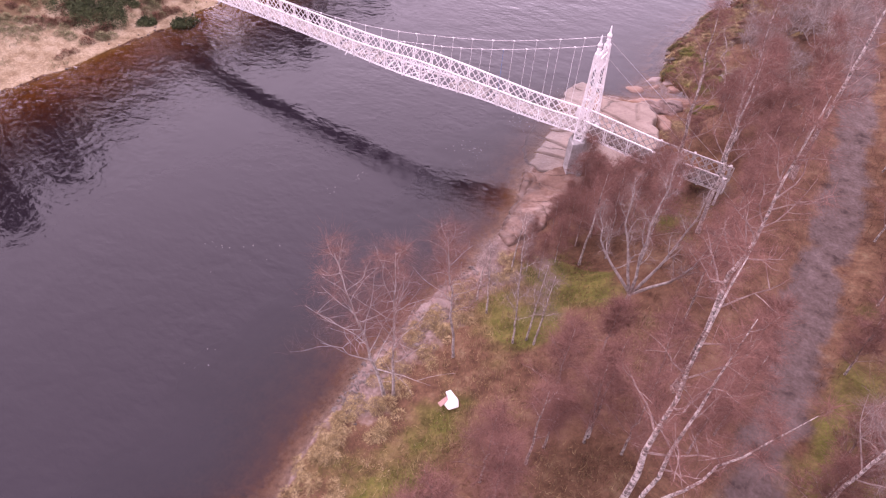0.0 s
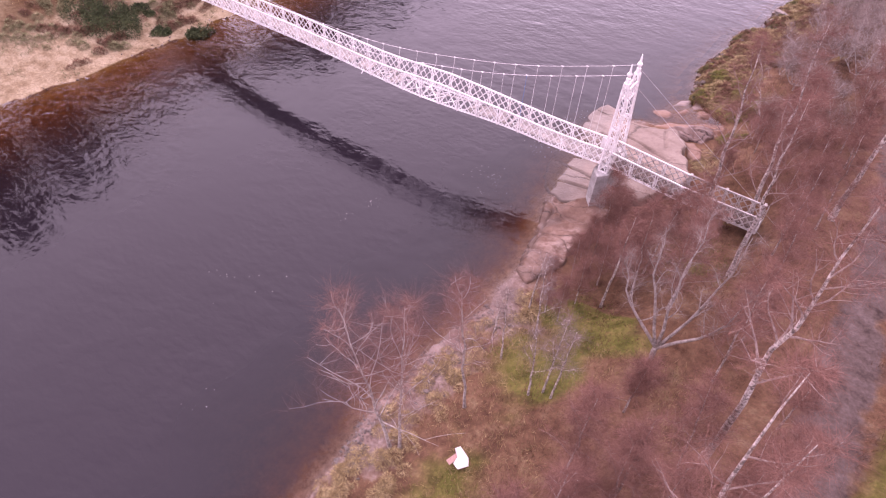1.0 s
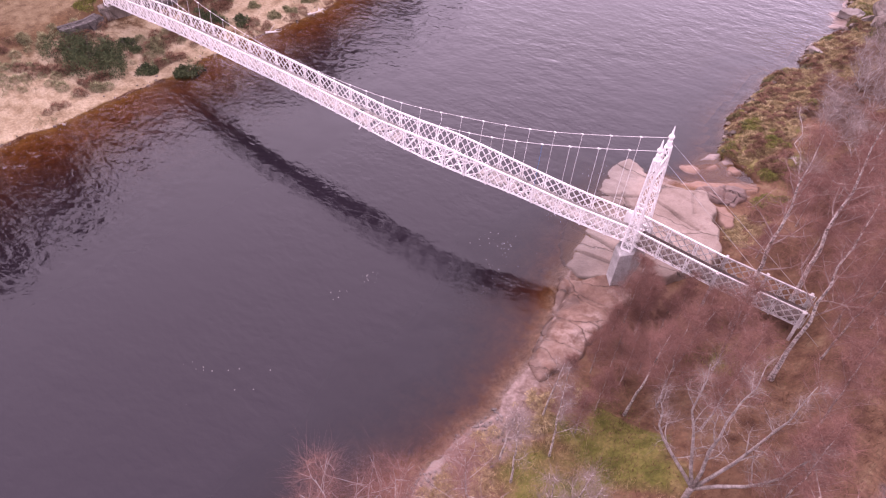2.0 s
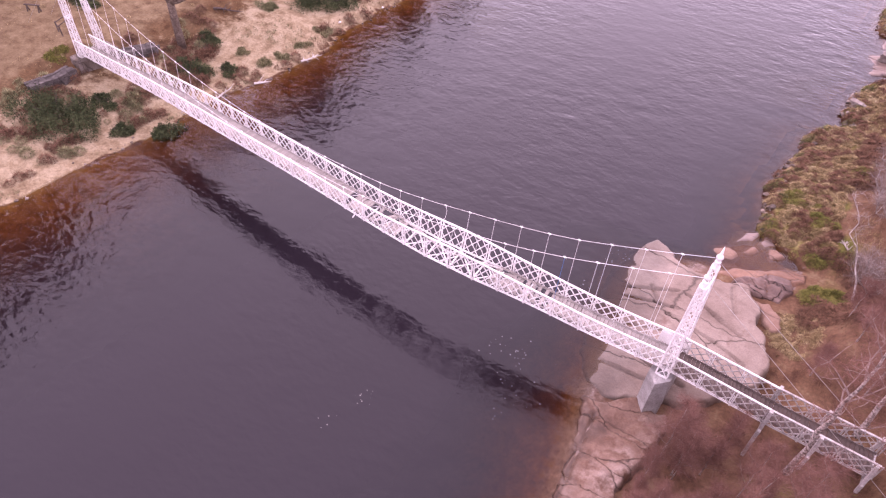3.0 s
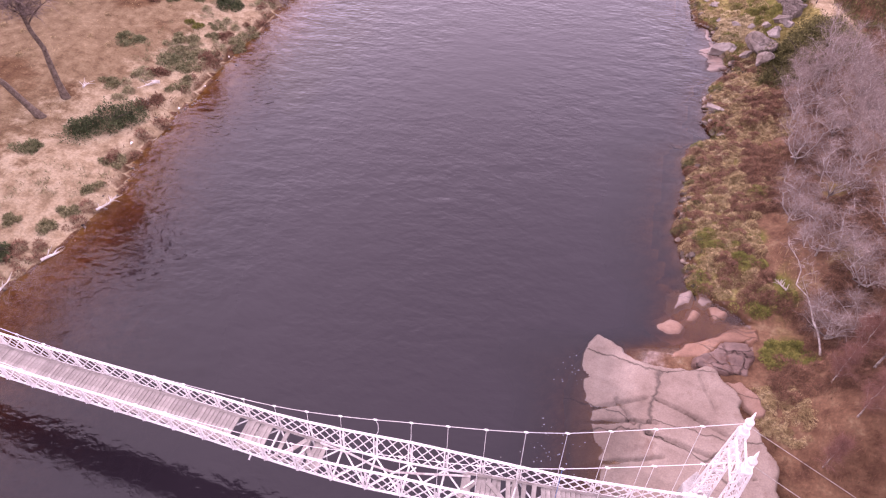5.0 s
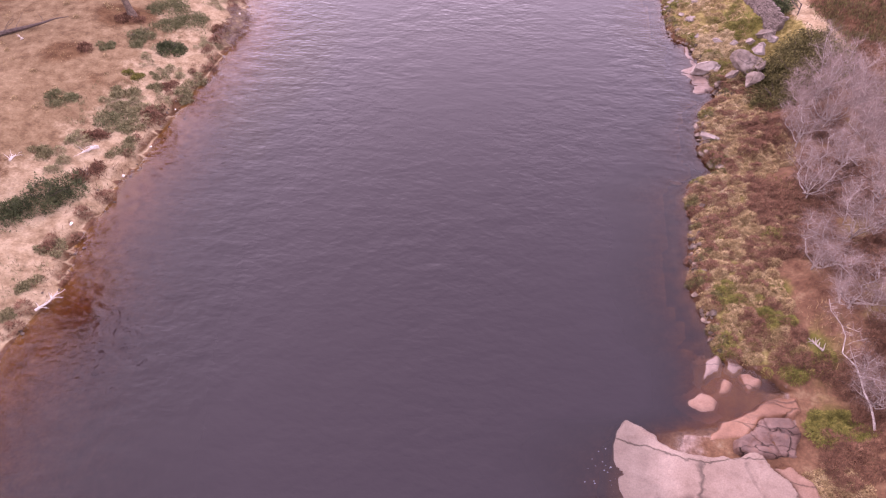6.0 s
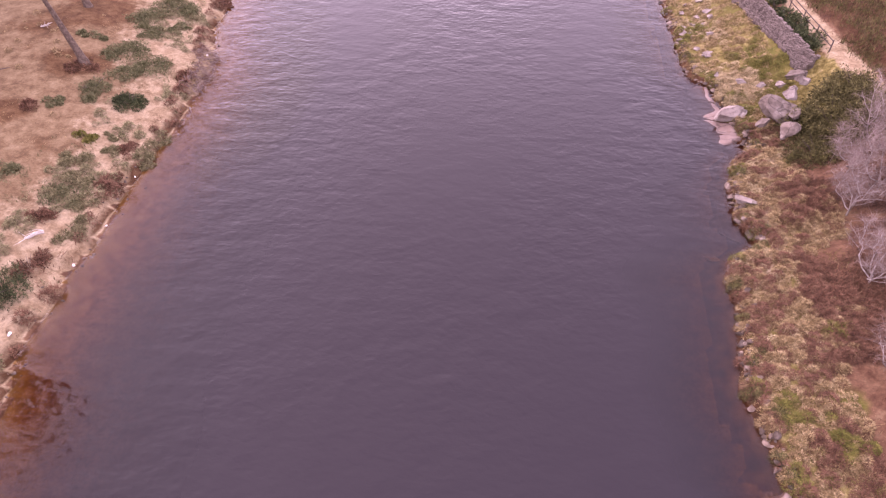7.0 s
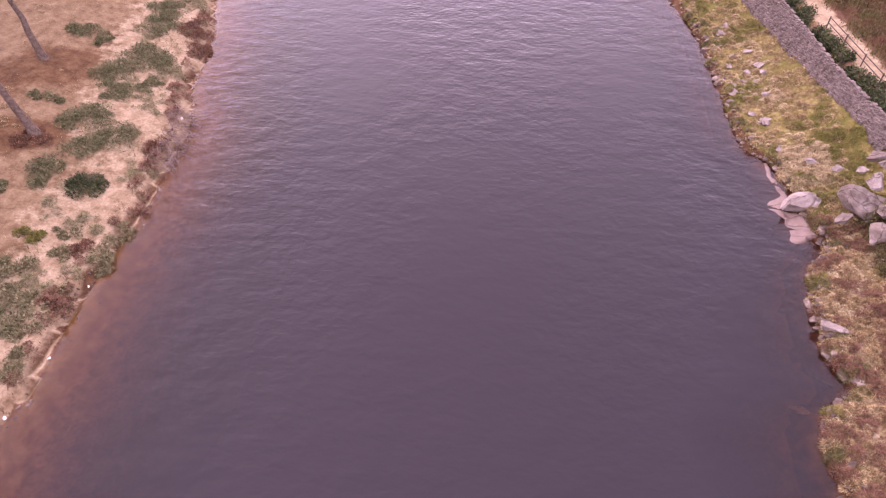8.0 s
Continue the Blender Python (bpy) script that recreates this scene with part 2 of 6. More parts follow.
    l.new(hsv.outputs["Color"], b.inputs["Base Color"])
    add = n.new("ShaderNodeMath")
    add.operation = "MULTIPLY_ADD"
    l.new(tex(3.4, 8.0).outputs["Fac"], add.inputs[0])
    add.inputs[1].default_value = 0.9
    l.new(seam, add.inputs[2])
    bp = n.new("ShaderNodeBump")
    bp.inputs["Strength"].default_value, bp.inputs["Distance"].default_value = relief, 0.07
    l.new(add.outputs[0], bp.inputs["Height"])
    l.new(bp.outputs["Normal"], b.inputs["Normal"])
    if not wet:
        b.inputs["Roughness"].default_value = rough
    b.inputs["Specular IOR Level"].default_value = spec
    return m


GRANITE = rock_material("pink_grey_granite", [(0.165, 0.118, 0.093), (0.222, 0.166, 0.133), (0.266, 0.208, 0.17), (0.312, 0.252, 0.21)], (0.165, 0.105, 0.08), 0.3, 0.26, 0.01, 0.6, stain_at=0.56, relief=0.8, wet=0.62)
GRANITE_RED = rock_material("rust_stained_granite", [(0.115, 0.058, 0.036), (0.20, 0.118, 0.082), (0.33, 0.243, 0.198)], (0.12, 0.055, 0.03), 0.55, 0.8, 0.016, 0.6, 0.4, 0.49, 0.2, 0.8, wet=0.6)
GRANITE_WET = rock_material("broken_dark_red_rock", [(0.085, 0.048, 0.038), (0.145, 0.088, 0.07), (0.21, 0.138, 0.114)], (0.17, 0.085, 0.055), 0.9, 1.5, 0.025, 0.5, 0.5, 0.55, 0.5, 1.0)
GRANITE_PINK = rock_material("salmon_granite", [(0.18, 0.102, 0.07), (0.24, 0.148, 0.107), (0.29, 0.192, 0.146)], (0.18, 0.092, 0.055), 0.5, 0.4, 0.02, 0.65)
ORANGE_ROCK = rock_material("rusty_orange_bedrock", [(0.17, 0.082, 0.046), (0.24, 0.125, 0.075), (0.30, 0.175, 0.115)], (0.13, 0.066, 0.042), 0.6, 0.8, 0.03, 0.5, 0.5)
SHELF = rock_material("washed_pink_granite", [(0.14, 0.094, 0.076), (0.20, 0.144, 0.12), (0.26, 0.198, 0.17)], (0.17, 0.098, 0.062), 0.5, 0.7, 0.025, 0.5, 0.5)
STONE = rock_material("grey_boulder_stone", [(0.115, 0.092, 0.075), (0.20, 0.165, 0.142), (0.32, 0.28, 0.25)], (0.13, 0.10, 0.06), 0.9, 0.9, 0.03, 0.9, 0.2, 0.56)
PALE_STONE = rock_material("pale_boulder_stone", [(0.19, 0.155, 0.135), (0.30, 0.26, 0.232), (0.40, 0.36, 0.33)], (0.2, 0.16, 0.12), 0.9, 0.7, 0.03, 0.9, 0.2, 0.6)
ALDER_BARK = material("grey_brown_bark", [(0.14, 0.11, 0.095), (0.29, 0.25, 0.225), (0.44, 0.40, 0.37)], 4.0, 0.9, 0.4, 16)


def ground_material():
    m = bpy.data.materials.new("ground_cover")
    m.use_nodes = True
    n, l = m.node_tree.nodes, m.node_tree.links
    b = n["Principled BSDF"]
    tc = n.new("ShaderNodeTexCoord")

    def tex(scale, detail=8.0, rough=0.65):
        t = n.new("ShaderNodeTexNoise")
        t.inputs["Scale"].default_value, t.inputs["Detail"].default_value, t.inputs["Roughness"].default_value = scale, detail, rough
        l.new(tc.outputs["Object"], t.inputs["Vector"])
        return t.outputs["Fac"]

    def ramp(src, stops):
        r = n.new("ShaderNodeValToRGB")
        e = r.color_ramp.elements
        e[0].position, e[1].position = stops[0][0], stops[-1][0]
        for p, _ in stops[1:-1]:
            e.new(p)
        for q, (_, c) in zip(e, stops):
            q.color = (*c, 1)
        l.new(src, r.inputs["Fac"])
        return r.outputs["Color"]

    def mask(name, wobble, sharp=5.0):
        a = n.new("ShaderNodeAttribute")
        a.attribute_name = name
        add = n.new("ShaderNodeMath")
        add.operation = "ADD"
        l.new(a.outputs["Fac"], add.inputs[0])
        l.new(wobble, add.inputs[1])
        r = n.new("ShaderNodeMapRange")
        r.inputs["From Min"].default_value, r.inputs["From Max"].default_value = 1.0 - 0.5 / sharp, 1.0 + 0.5 / sharp
        l.new(add.outputs[0], r.inputs["Value"])
        return r.outputs[0]

    def mix(fac, a, c):
        x = n.new("ShaderNodeMix")
        x.data_type = "RGBA"
        l.new(fac, x.inputs["Factor"])
        l.new(a, x.inputs["A"])
        l.new(c, x.inputs["B"])
        return x.outputs["Result"]

    coarse, mid, fine = tex(0.25), tex(1.1), tex(6.0)
    heath = ramp(mid, [(0.3, (0.07, 0.035, 0.022)), (0.45, (0.13, 0.07, 0.041)), (0.58, (0.175, 0.102, 0.06)), (0.72, (0.225, 0.16, 0.095))])
    moss = ramp(mid, [(0.3, (0.06, 0.064, 0.0144)), (0.5, (0.12, 0.118, 0.0288)), (0.7, (0.21, 0.165, 0.06))])
    meadow = ramp(tex(2.4), [(0.3, (0.06, 0.044, 0.0144)), (0.44, (0.145, 0.12, 0.0368)), (0.56, (0.235, 0.2, 0.072)), (0.7, (0.38, 0.315, 0.152))])
    sand = ramp(mid, [(0.28, (0.15, 0.1, 0.057)), (0.42, (0.255, 0.188, 0.113)), (0.56, (0.34, 0.268, 0.172)), (0.72, (0.41, 0.338, 0.23))])
    tan = ramp(mid, [(0.3, (0.118, 0.074, 0.04)), (0.45, (0.184, 0.126, 0.07)), (0.6, (0.24, 0.174, 0.101)), (0.74, (0.29, 0.224, 0.138))])
    mound = ramp(mid, [(0.3, (0.07, 0.036, 0.018)), (0.5, (0.125, 0.07, 0.034)), (0.7, (0.185, 0.115, 0.06))])
    shingle = ramp(tex(3.2), [(0.3, (0.12, 0.08, 0.066)), (0.45, (0.20, 0.145, 0.122)), (0.58, (0.265, 0.2, 0.172)), (0.72, (0.33, 0.26, 0.228))])
    earth = ramp(mid, [(0.3, (0.035, 0.018, 0.0088)), (0.5, (0.075, 0.037, 0.0184)), (0.7, (0.13, 0.075, 0.04))])
    gravel = ramp(mid, [(0.3, (0.05, 0.034, 0.029)), (0.42, (0.10, 0.073, 0.064)), (0.56, (0.135, 0.102, 0.091)), (0.7, (0.17, 0.132, 0.119))])
    bed = ramp(mid, [(0.3, (0.115, 0.058, 0.016)), (0.5, (0.18, 0.098, 0.031)), (0.7, (0.24, 0.145, 0.054))])
    c = mix(mask("moss", coarse, 4.0), heath, moss)
    c = mix(mask("meadow", coarse, 4.0), c, meadow)
    c = mix(mask("turf", coarse, 6.0), c, mix(mask("mound", coarse, 6.0), tan, mound))
    c = mix(mask("sand", mid, 4.0), c, sand)
    c = mix(mask("shingle", mid, 4.0), c, shingle)
    c = mix(mask("earth", mid, 4.0), c, earth)
    c = mix(mask("path", tex(0.9, 3.0), 3.0), c, gravel)
    c = mix(mask("bed", mid, 6.0), c, bed)
    grain = n.new("ShaderNodeMapRange")
    grain.inputs["From Min"].default_value, grain.inputs["From Max"].default_value = 0.3, 0.7
    grain.inputs["To Min"].default_value, grain.inputs["To Max"].default_value = 0.72, 1.22
    l.new(fine, grain.inputs["Value"])
    hsv = n.new("ShaderNodeHueSaturation")
    l.new(c, hsv.inputs["Color"])
    l.new(grain.outputs[0], hsv.inputs["Value"])
    l.new(hsv.outputs["Color"], b.inputs["Base Color"])
    b.inputs["Roughness"].default_value = 0.95
    b.inputs["Specular IOR Level"].default_value = 0.15
    bp = n.new("ShaderNodeBump")
    bp.inputs["Strength"].default_value, bp.inputs["Distance"].default_value = 0.6, 0.12
    l.new(tex(3.0, 10.0), bp.inputs["Height"])
    l.new(bp.outputs["Normal"], b.inputs["Normal"])
    return m


def water_material():
    """Peaty river water: clear and amber where it is shallow, dark where it is deep, with wind ripples."""
    m = bpy.data.materials.new("peaty_river_water")
    m.use_nodes = True
    n, l = m.node_tree.nodes, m.node_tree.links
    n.remove(n["Principled BSDF"])
    tc = n.new("ShaderNodeTexCoord")

    def waves(sx, sy, scale, detail, turn=0.0, distort=0.0):
        mp = n.new("ShaderNodeMapping")
        mp.inputs["Scale"].default_value = (sx, sy, 1)
        mp.inputs["Rotation"].default_value = (0, 0, radians(turn))
        l.new(tc.outputs["Object"], mp.inputs["Vector"])
        t = n.new("ShaderNodeTexNoise")
        t.inputs["Scale"].default_value, t.inputs["Detail"].default_value, t.inputs["Distortion"].default_value = scale, detail, distort
        l.new(mp.outputs[0], t.inputs["Vector"])
        return t.outputs["Fac"]

    big, small = waves(0.62, 1.0, 0.75, 2.0, 6, 0.25), waves(0.8, 1.15, 2.3, 3.0, -9, 0.3)
    patches = waves(1.0, 0.6, 0.06, 2.0)
    gust = n.new("ShaderNodeMapRange")
    gust.inputs["From Min"].default_value, gust.inputs["From Max"].default_value = 0.35, 0.65
    gust.inputs["To Min"].default_value, gust.inputs["To Max"].default_value = 0.25, 1.0
    l.new(patches, gust.inputs["Value"])
    chop = n.new("ShaderNodeAttribute")
    chop.attribute_name = "chop"
    blown = n.new("ShaderNodeMath")
    blown.operation = "MULTIPLY"
    l.new(gust.outputs[0], blown.inputs[0])
    l.new(chop.outputs["Fac"], blown.inputs[1])
    b1, b2 = n.new("ShaderNodeBump"), n.new("ShaderNodeBump")
    b1.inputs["Distance"].default_value, b2.inputs["Distance"].default_value = 0.16, 0.062
    l.new(blown.outputs[0], b1.inputs["Strength"])
    l.new(blown.outputs[0], b2.inputs["Strength"])
    l.new(big, b1.inputs["Height"])
    l.new(small, b2.inputs["Height"])
    l.new(b1.outputs["Normal"], b2.inputs["Normal"])
    depth = n.new("ShaderNodeAttribute")
    depth.attribute_name = "depth"

    def by_depth(stops):
        r = n.new("ShaderNodeValToRGB")
        e = r.color_ramp.elements
        e[0].position, e[1].position = stops[0][0], stops[-1][0]
        for p, _ in stops[1:-1]:
            e.new(p)
        for q, (_, c) in zip(e, stops):
            q.color = (*c, 1)
        l.new(depth.outputs["Fac"], r.inputs["Fac"])
        return r.outputs["Color"]

    murk = by_depth([(0.0, (0.0, 0.0, 0.0)), (0.25, (0.18, 0.18, 0.18)), (0.55, (0.6, 0.6, 0.6)), (0.95, (1, 1, 1))])
    clear = n.new("ShaderNodeBsdfTransparent")
    l.new(by_depth([(0.0, (0.97, 0.94, 0.90)), (0.1, (0.90, 0.76, 0.58)), (0.25, (0.78, 0.55, 0.30)), (0.5, (0.52, 0.29, 0.11)), (0.95, (0.22, 0.09, 0.03))]), clear.inputs["Color"])
    body = n.new("ShaderNodeBsdfDiffuse")
    body.inputs["Color"].default_value = (0.0150, 0.0113, 0.0157, 1)
    under = n.new("ShaderNodeMixShader")
    l.new(murk, under.inputs["Fac"])
    l.new(clear.outputs[0], under.inputs[1])
    l.new(body.outputs[0], under.inputs[2])
    fres = n.new("ShaderNodeFresnel")
    fres.inputs["IOR"].default_value = 1.335
    l.new(b2.outputs["Normal"], fres.inputs["Normal"])
    gloss = n.new("ShaderNodeBsdfGlossy")
    gloss.inputs["Roughness"].default_value = 0.06
    gloss.inputs["Color"].default_value = (0.89, 0.94, 1.0, 1)
    l.new(b2.outputs["Normal"], gloss.inputs["Normal"])
    top = n.new("ShaderNodeMixShader")
    l.new(fres.outputs[0], top.inputs["Fac"])
    l.new(under.outputs[0], top.inputs[1])
    l.new(gloss.outputs[0], top.inputs[2])
    l.new(top.outputs[0], n["Material Output"].inputs["Surface"])
    return m


SHORE_STONE = material("wet_brown_stone", [(0.06, 0.045, 0.035), (0.14, 0.105, 0.08), (0.30, 0.25, 0.21)], 1.3, 0.7, 0.5, 14, per="island", spread=0.5)


# ---- the lie of the land ----
SHORE_E = np.array([(-400, -1.0), (-45, -1.0), (-29, -1.2), (-24, -1.8), (-19.5, -2.1), (-16, -1.8), (-13, -1.2), (-8, -1.2), (-4.5, -2.2), (-1, -3.0), (2, -3.2), (8, -3.0), (11, -1.6),
                    (12.4, 3.6), (14.2, 3.9), (15.5, 2.4), (16.6, 0.4), (19.5, 0.1), (22.5, -0.5), (26, 0.0), (30, 0.1), (31.6, 0.6), (33, 2.2), (37, 1.6), (41, 2.2), (43.5, 3.7), (46, 3.3), (49, 2.9),
                    (52, 2.6), (53.6, 0.9), (56, 0.5), (66, 0.2), (72, -0.5), (79, -2.0), (90, -4.0), (400, -30)])
SHORE_W = np.array([(-400, -60), (-45, -45.0), (-17, -42.8), (-13, -41.9), (-8, -41.7), (-1, -40.9), (6, -41.0), (12, -39.6), (15, -39.7), (21, -41.0), (36, -41.2), (44, -41.2), (50, -41.6),
                    (58, -44.0), (67, -45.8), (74, -48.0), (85, -50.5), (400, -90)])
TRACK = np.array([(-400, 16.0), (-45, 16.3), (-10, 16.3), (5, 16.0), (20, 14.6), (35, 13.2), (48, 12.7), (53, 11.6), (60, 10.5), (65, 9.7), (71, 8.9), (90, 5.6), (400, -20)])


def lerp(table, y):
    return np.interp(y, table[:, 0], table[:, 1])


def shore_e(y):
    return lerp(SHORE_E, y) + 0.28 * value_noise(y, 0 * y, 1.7, 3) + 0.12 * value_noise(y, 0 * y, 0.6, 4)


def shore_w(y):
    return lerp(SHORE_W, y) + 0.3 * value_noise(y, 0 * y + 5, 2.2, 5) + 0.12 * value_noise(y, 0 * y + 5, 0.7, 6)


def height(x, y):
    x, y = np.asarray(x, float), np.asarray(y, float)
    de, dw = x - shore_e(y), shore_w(y) - x
    lump = 0.22 * value_noise(x, y, 3.1, 7) + 0.12 * value_noise(x, y, 1.2, 8)
    scarp = 0.30 * ease(y, 14, 20) + 0.10
    east = scarp * ease(de, 0, 0.5) + 3.15 * ease(de, 0.2, 12.5) + 0.55 * ease(de, 8, 18) + lump * ease(de, 0.5, 3)
    east = east + 0.22 * np.clip(x - 24, 0, 60) + 0.08 * np.clip(x - 60, 0, 200)
    under = ease(y, -7.5, -3.5) * (1 - ease(y, 3.5, 7.5))
    east = east * (1 - 0.80 * (1 - ease(x, 4.6, 7.4)) * ease(y, -11.5, -7.5) * (1 - ease(y, 11.0, 13.0)))
    east = east * (1 - 0.5 * under * ease(x, 4.0, 7.0) * (1 - ease(x, 9.6, 12.0)))
    tr = np.abs(x - lerp(TRACK, y))
    east = east + (3.45 - east) * (1 - ease(tr, 1.0, 2.6)) * (de > 3)
    step = 0.55 * ease(y, 9, 16) + 0.12
    west = step * ease(dw, 0.1, 0.9) + 1.1 * ease(dw, 0.5, 7) + 1.25 * ease(dw, 5, 14) + 0.6 * lump * ease(dw, 0.5, 3)
    west = west + 0.02 * np.clip(dw - 14, 0, 400) + 0.25 * np.clip(dw - 60, 0, 120)
    inner_e, inner_w = np.clip(-de, 0, None), np.clip(-dw, 0, None)
    bed = -np.minimum(np.minimum((0.16 + 0.12 * ease(y, 10, 24)) * ease(inner_e, 0, 0.8) + (0.11 + 0.03 * value_noise(x, y, 4, 21)) * inner_e, 0.12 * ease(inner_w, 0, 1.2) + (0.045 + 0.02 * ease(y, 2, 16)) * inner_w), 2.4)
    bed = bed * (1 - 0.75 * np.exp(-((x - 0.8) / 3.0) ** 2 - ((y - 14.0) / 2.6) ** 2))
    return WL + np.where(de > 0, east, np.where(dw > 0, west, bed))


def axis(lo, hi, step, far):
    mid = np.arange(lo, hi + 1e-6, step)
    out, s = [], step
    p = hi
    while p < far:
        s *= 1.35
        p += s
        out.append(p)
    out = np.array(out)
    return np.concatenate([(lo - (out - hi))[::-1], mid, out])


def sheet(xs, ys, zfun):
    X, Y = np.meshgrid(xs, ys)
    Z = zfun(X, Y)
    nx, ny = len(xs), len(ys)
    i = np.arange(nx * ny).reshape(ny, nx)
    f = np.stack([i[:-1, :-1], i[:-1, 1:], i[1:, 1:], i[1:, :-1]], -1).reshape(-1, 4)
    return np.stack([X, Y, Z], -1).reshape(-1, 3), f


def attribute(me, name, values):
    a = me.attributes.new(name, "FLOAT", "POINT")
    a.data.foreach_set("value", np.asarray(values, np.float32).ravel())


def green_patch(x, y):
    """Where moss and short green grass grow thickest on the heath bank."""
    return np.maximum.reduce([np.exp(-(((x - px) ** 2 + (y - py) ** 2) / r ** 2)) for px, py, r in ((5.6, -11.2, 2.0), (7.2, -12.0, 1.6), (3.5, -10.6, 1.4), (4.4, -16.2, 1.7), (6.3, -3.4, 2.2), (5.6, 12.3, 0.8), (4.9, 16.8, 0.8), (4.0, 20.6, 0.8))])


acc = Acc()
v, f = sheet(axis(-76, 26, 0.45, 2600), axis(-46, 92, 0.5, 2600), height)
acc.v, acc.f, acc.n = [v], f.tolist(), len(v)
ground = tagged(part("ground", acc, ground_material(), smooth=True), "river banks of heath, moss, sand and turf", "ground", kind="structure")
gx, gy = v[:, 0], v[:, 1]
de, dw = gx - shore_e(gy), shore_w(gy) - gx
nz = value_noise(gx, gy, 6, 11)
attribute(ground.data, "moss", np.where(de > 0, 0.31 + 0.6 * green_patch(gx, gy) + 0.18 * value_noise(gx, gy, 5, 12) + 0.40 * (gy > 44) * (gx < lerp(TRACK, gy) - 1) + 0.10 * (gy < -6) * ease(de, 2, 4) - 0.3 * ease(de, 6, 9) + 0.34 * ease(gx - lerp(TRACK, gy), 1.0, 2.4) * (gy < 10) - 0.5 * (gx < 6.5) * (gy > -10) * (gy < 11.5), 0.0))
attribute(ground.data, "turf", np.where(dw > 0, 1.0, 0.0))
knoll = np.maximum.reduce([np.exp(-(((gx - x) / a) ** 2 + ((gy - y) / b) ** 2)) for x, y, a, b in ((-51.5, 14.2, 5.0, 1.7), (-57.5, 14.0, 5.5, 4.0), (-64, 20, 7, 5), (-57, 23, 6, 2.2), (-51.5, 46.2, 2.6, 2.4), (-54.5, 55.0, 3.0, 3.5), (-52.5, 39, 2.0, 1.6), (-49.5, 23.6, 2.2, 1.2), (-49.5, 7.5, 4.0, 3.0), (-49, -3, 4.0, 3.0), (-62, 12, 6, 4), (-50, 61, 3, 2))])
attribute(ground.data, "mound", np.where(dw > 0, 0.32 + 0.42 * knoll + 0.16 * nz + 0.1 * value_noise(gx, gy, 2.2, 17), 0.0))
attribute(ground.data, "meadow", np.where((de > 0) & (gy > 15.5), 0.62 - 0.40 * ease(de, 2.6, 5.2) * (gy < 46) - 0.3 * ease(de, 9, 12) - 0.4 * ease(gx - lerp(TRACK, gy), 0.6, 1.6) - 0.1 * ease(gy, 44, 50) + 0.28 * value_noise(gx, gy, 2.5, 18), 0.0))
rim = np.where(dw > 0, 0.95 - 0.75 * np.clip(dw - 0.15, 0, 9), 0.0) * ease(gy, 12, 18) * (0.75 + 0.35 * value_noise(gx, gy, 2.5, 19))
verge = 0.8 * ease(gx - lerp(TRACK, gy), 1.0, 1.8) * ease(gy, 36, 44)
wet_edge = np.where(gy > 14, np.where(de > 0, 0.95 - 0.9 * np.clip(de, 0, 9), 0.95 * (de > -1.6)), 0.0)
attribute(ground.data, "earth", np.maximum.reduce([rim, wet_edge, np.where(de > 3, verge, 0.0)]))
strip = 3.2 + 2.6 * (1 - ease(gy, 22, 30)) + 1.4 * ease(gy, 44, 52)
sand = np.where(dw > 0, 0.86 - 0.16 * np.clip(dw - strip, -1, 20) + 0.26 * value_noise(gx, gy, 2.6, 13), 0.0)
shingle = np.where((de > 0) & (gy < 12), 1.0 - 0.24 * de - 0.6 * ease(gy, -23.5, -26.5) - 0.3 * ease(gy, -13, -9), 0.0)
attribute(ground.data, "shingle", np.where((de <= 0) & (gy < 17), 1.2 + 0.45 * de, shingle))
walked = np.abs(gx - lerp(TRACK, gy))
sand = np.where((de > 3) & (gy > 46), 1.2 - 0.9 * np.clip(walked - 0.3, 0, 9), sand)
sand = np.where((gy > 29) & (gy < 45) & (de > 0), 0.95 - 1.1 * np.abs(de - 1.9 - 0.4 * np.sin(gy * 0.5)), sand)
attribute(ground.data, "sand", np.clip(sand, 0, 2))
attribute(ground.data, "path", np.where((de > 3) & (gy < 47), 1.1 - 0.62 * np.clip(walked - 0.24, -0.3, 9) - 0.28 * value_noise(gx, gy, 1.6, 15), 0.0))
attribute(ground.data, "bed", np.where((de <= -0.25) & (dw <= -0.25), np.where((gy < 17) & (de > -6), 0.1 - 0.35 * de, np.where(de > -1.6, 0.0, 1.4)), 0.0))

acc = Acc()
v, f = sheet(axis(-62, 16, 0.6, 60), axis(-46, 92, 0.8, 2600), lambda x, y: 0 * x + WL)
acc.v, acc.f, acc.n = [v], f.tolist(), len(v)
water = tagged(part("water", acc, water_material(), smooth=True), "dark peaty river water with wind ripples", "river", kind="structure")
# the open reach beyond the bridge and the shallows under the sandy bank are the roughest
attribute(water.data, "chop", np.clip(0.58 + 0.42 * ease(v[:, 1], 14, 44) + 0.55 * (1 - ease(v[:, 0], -36, -24)), 0, 1))
attribute(water.data, "depth", np.clip(WL - height(v[:, 0], v[:, 1]), 0, 3))

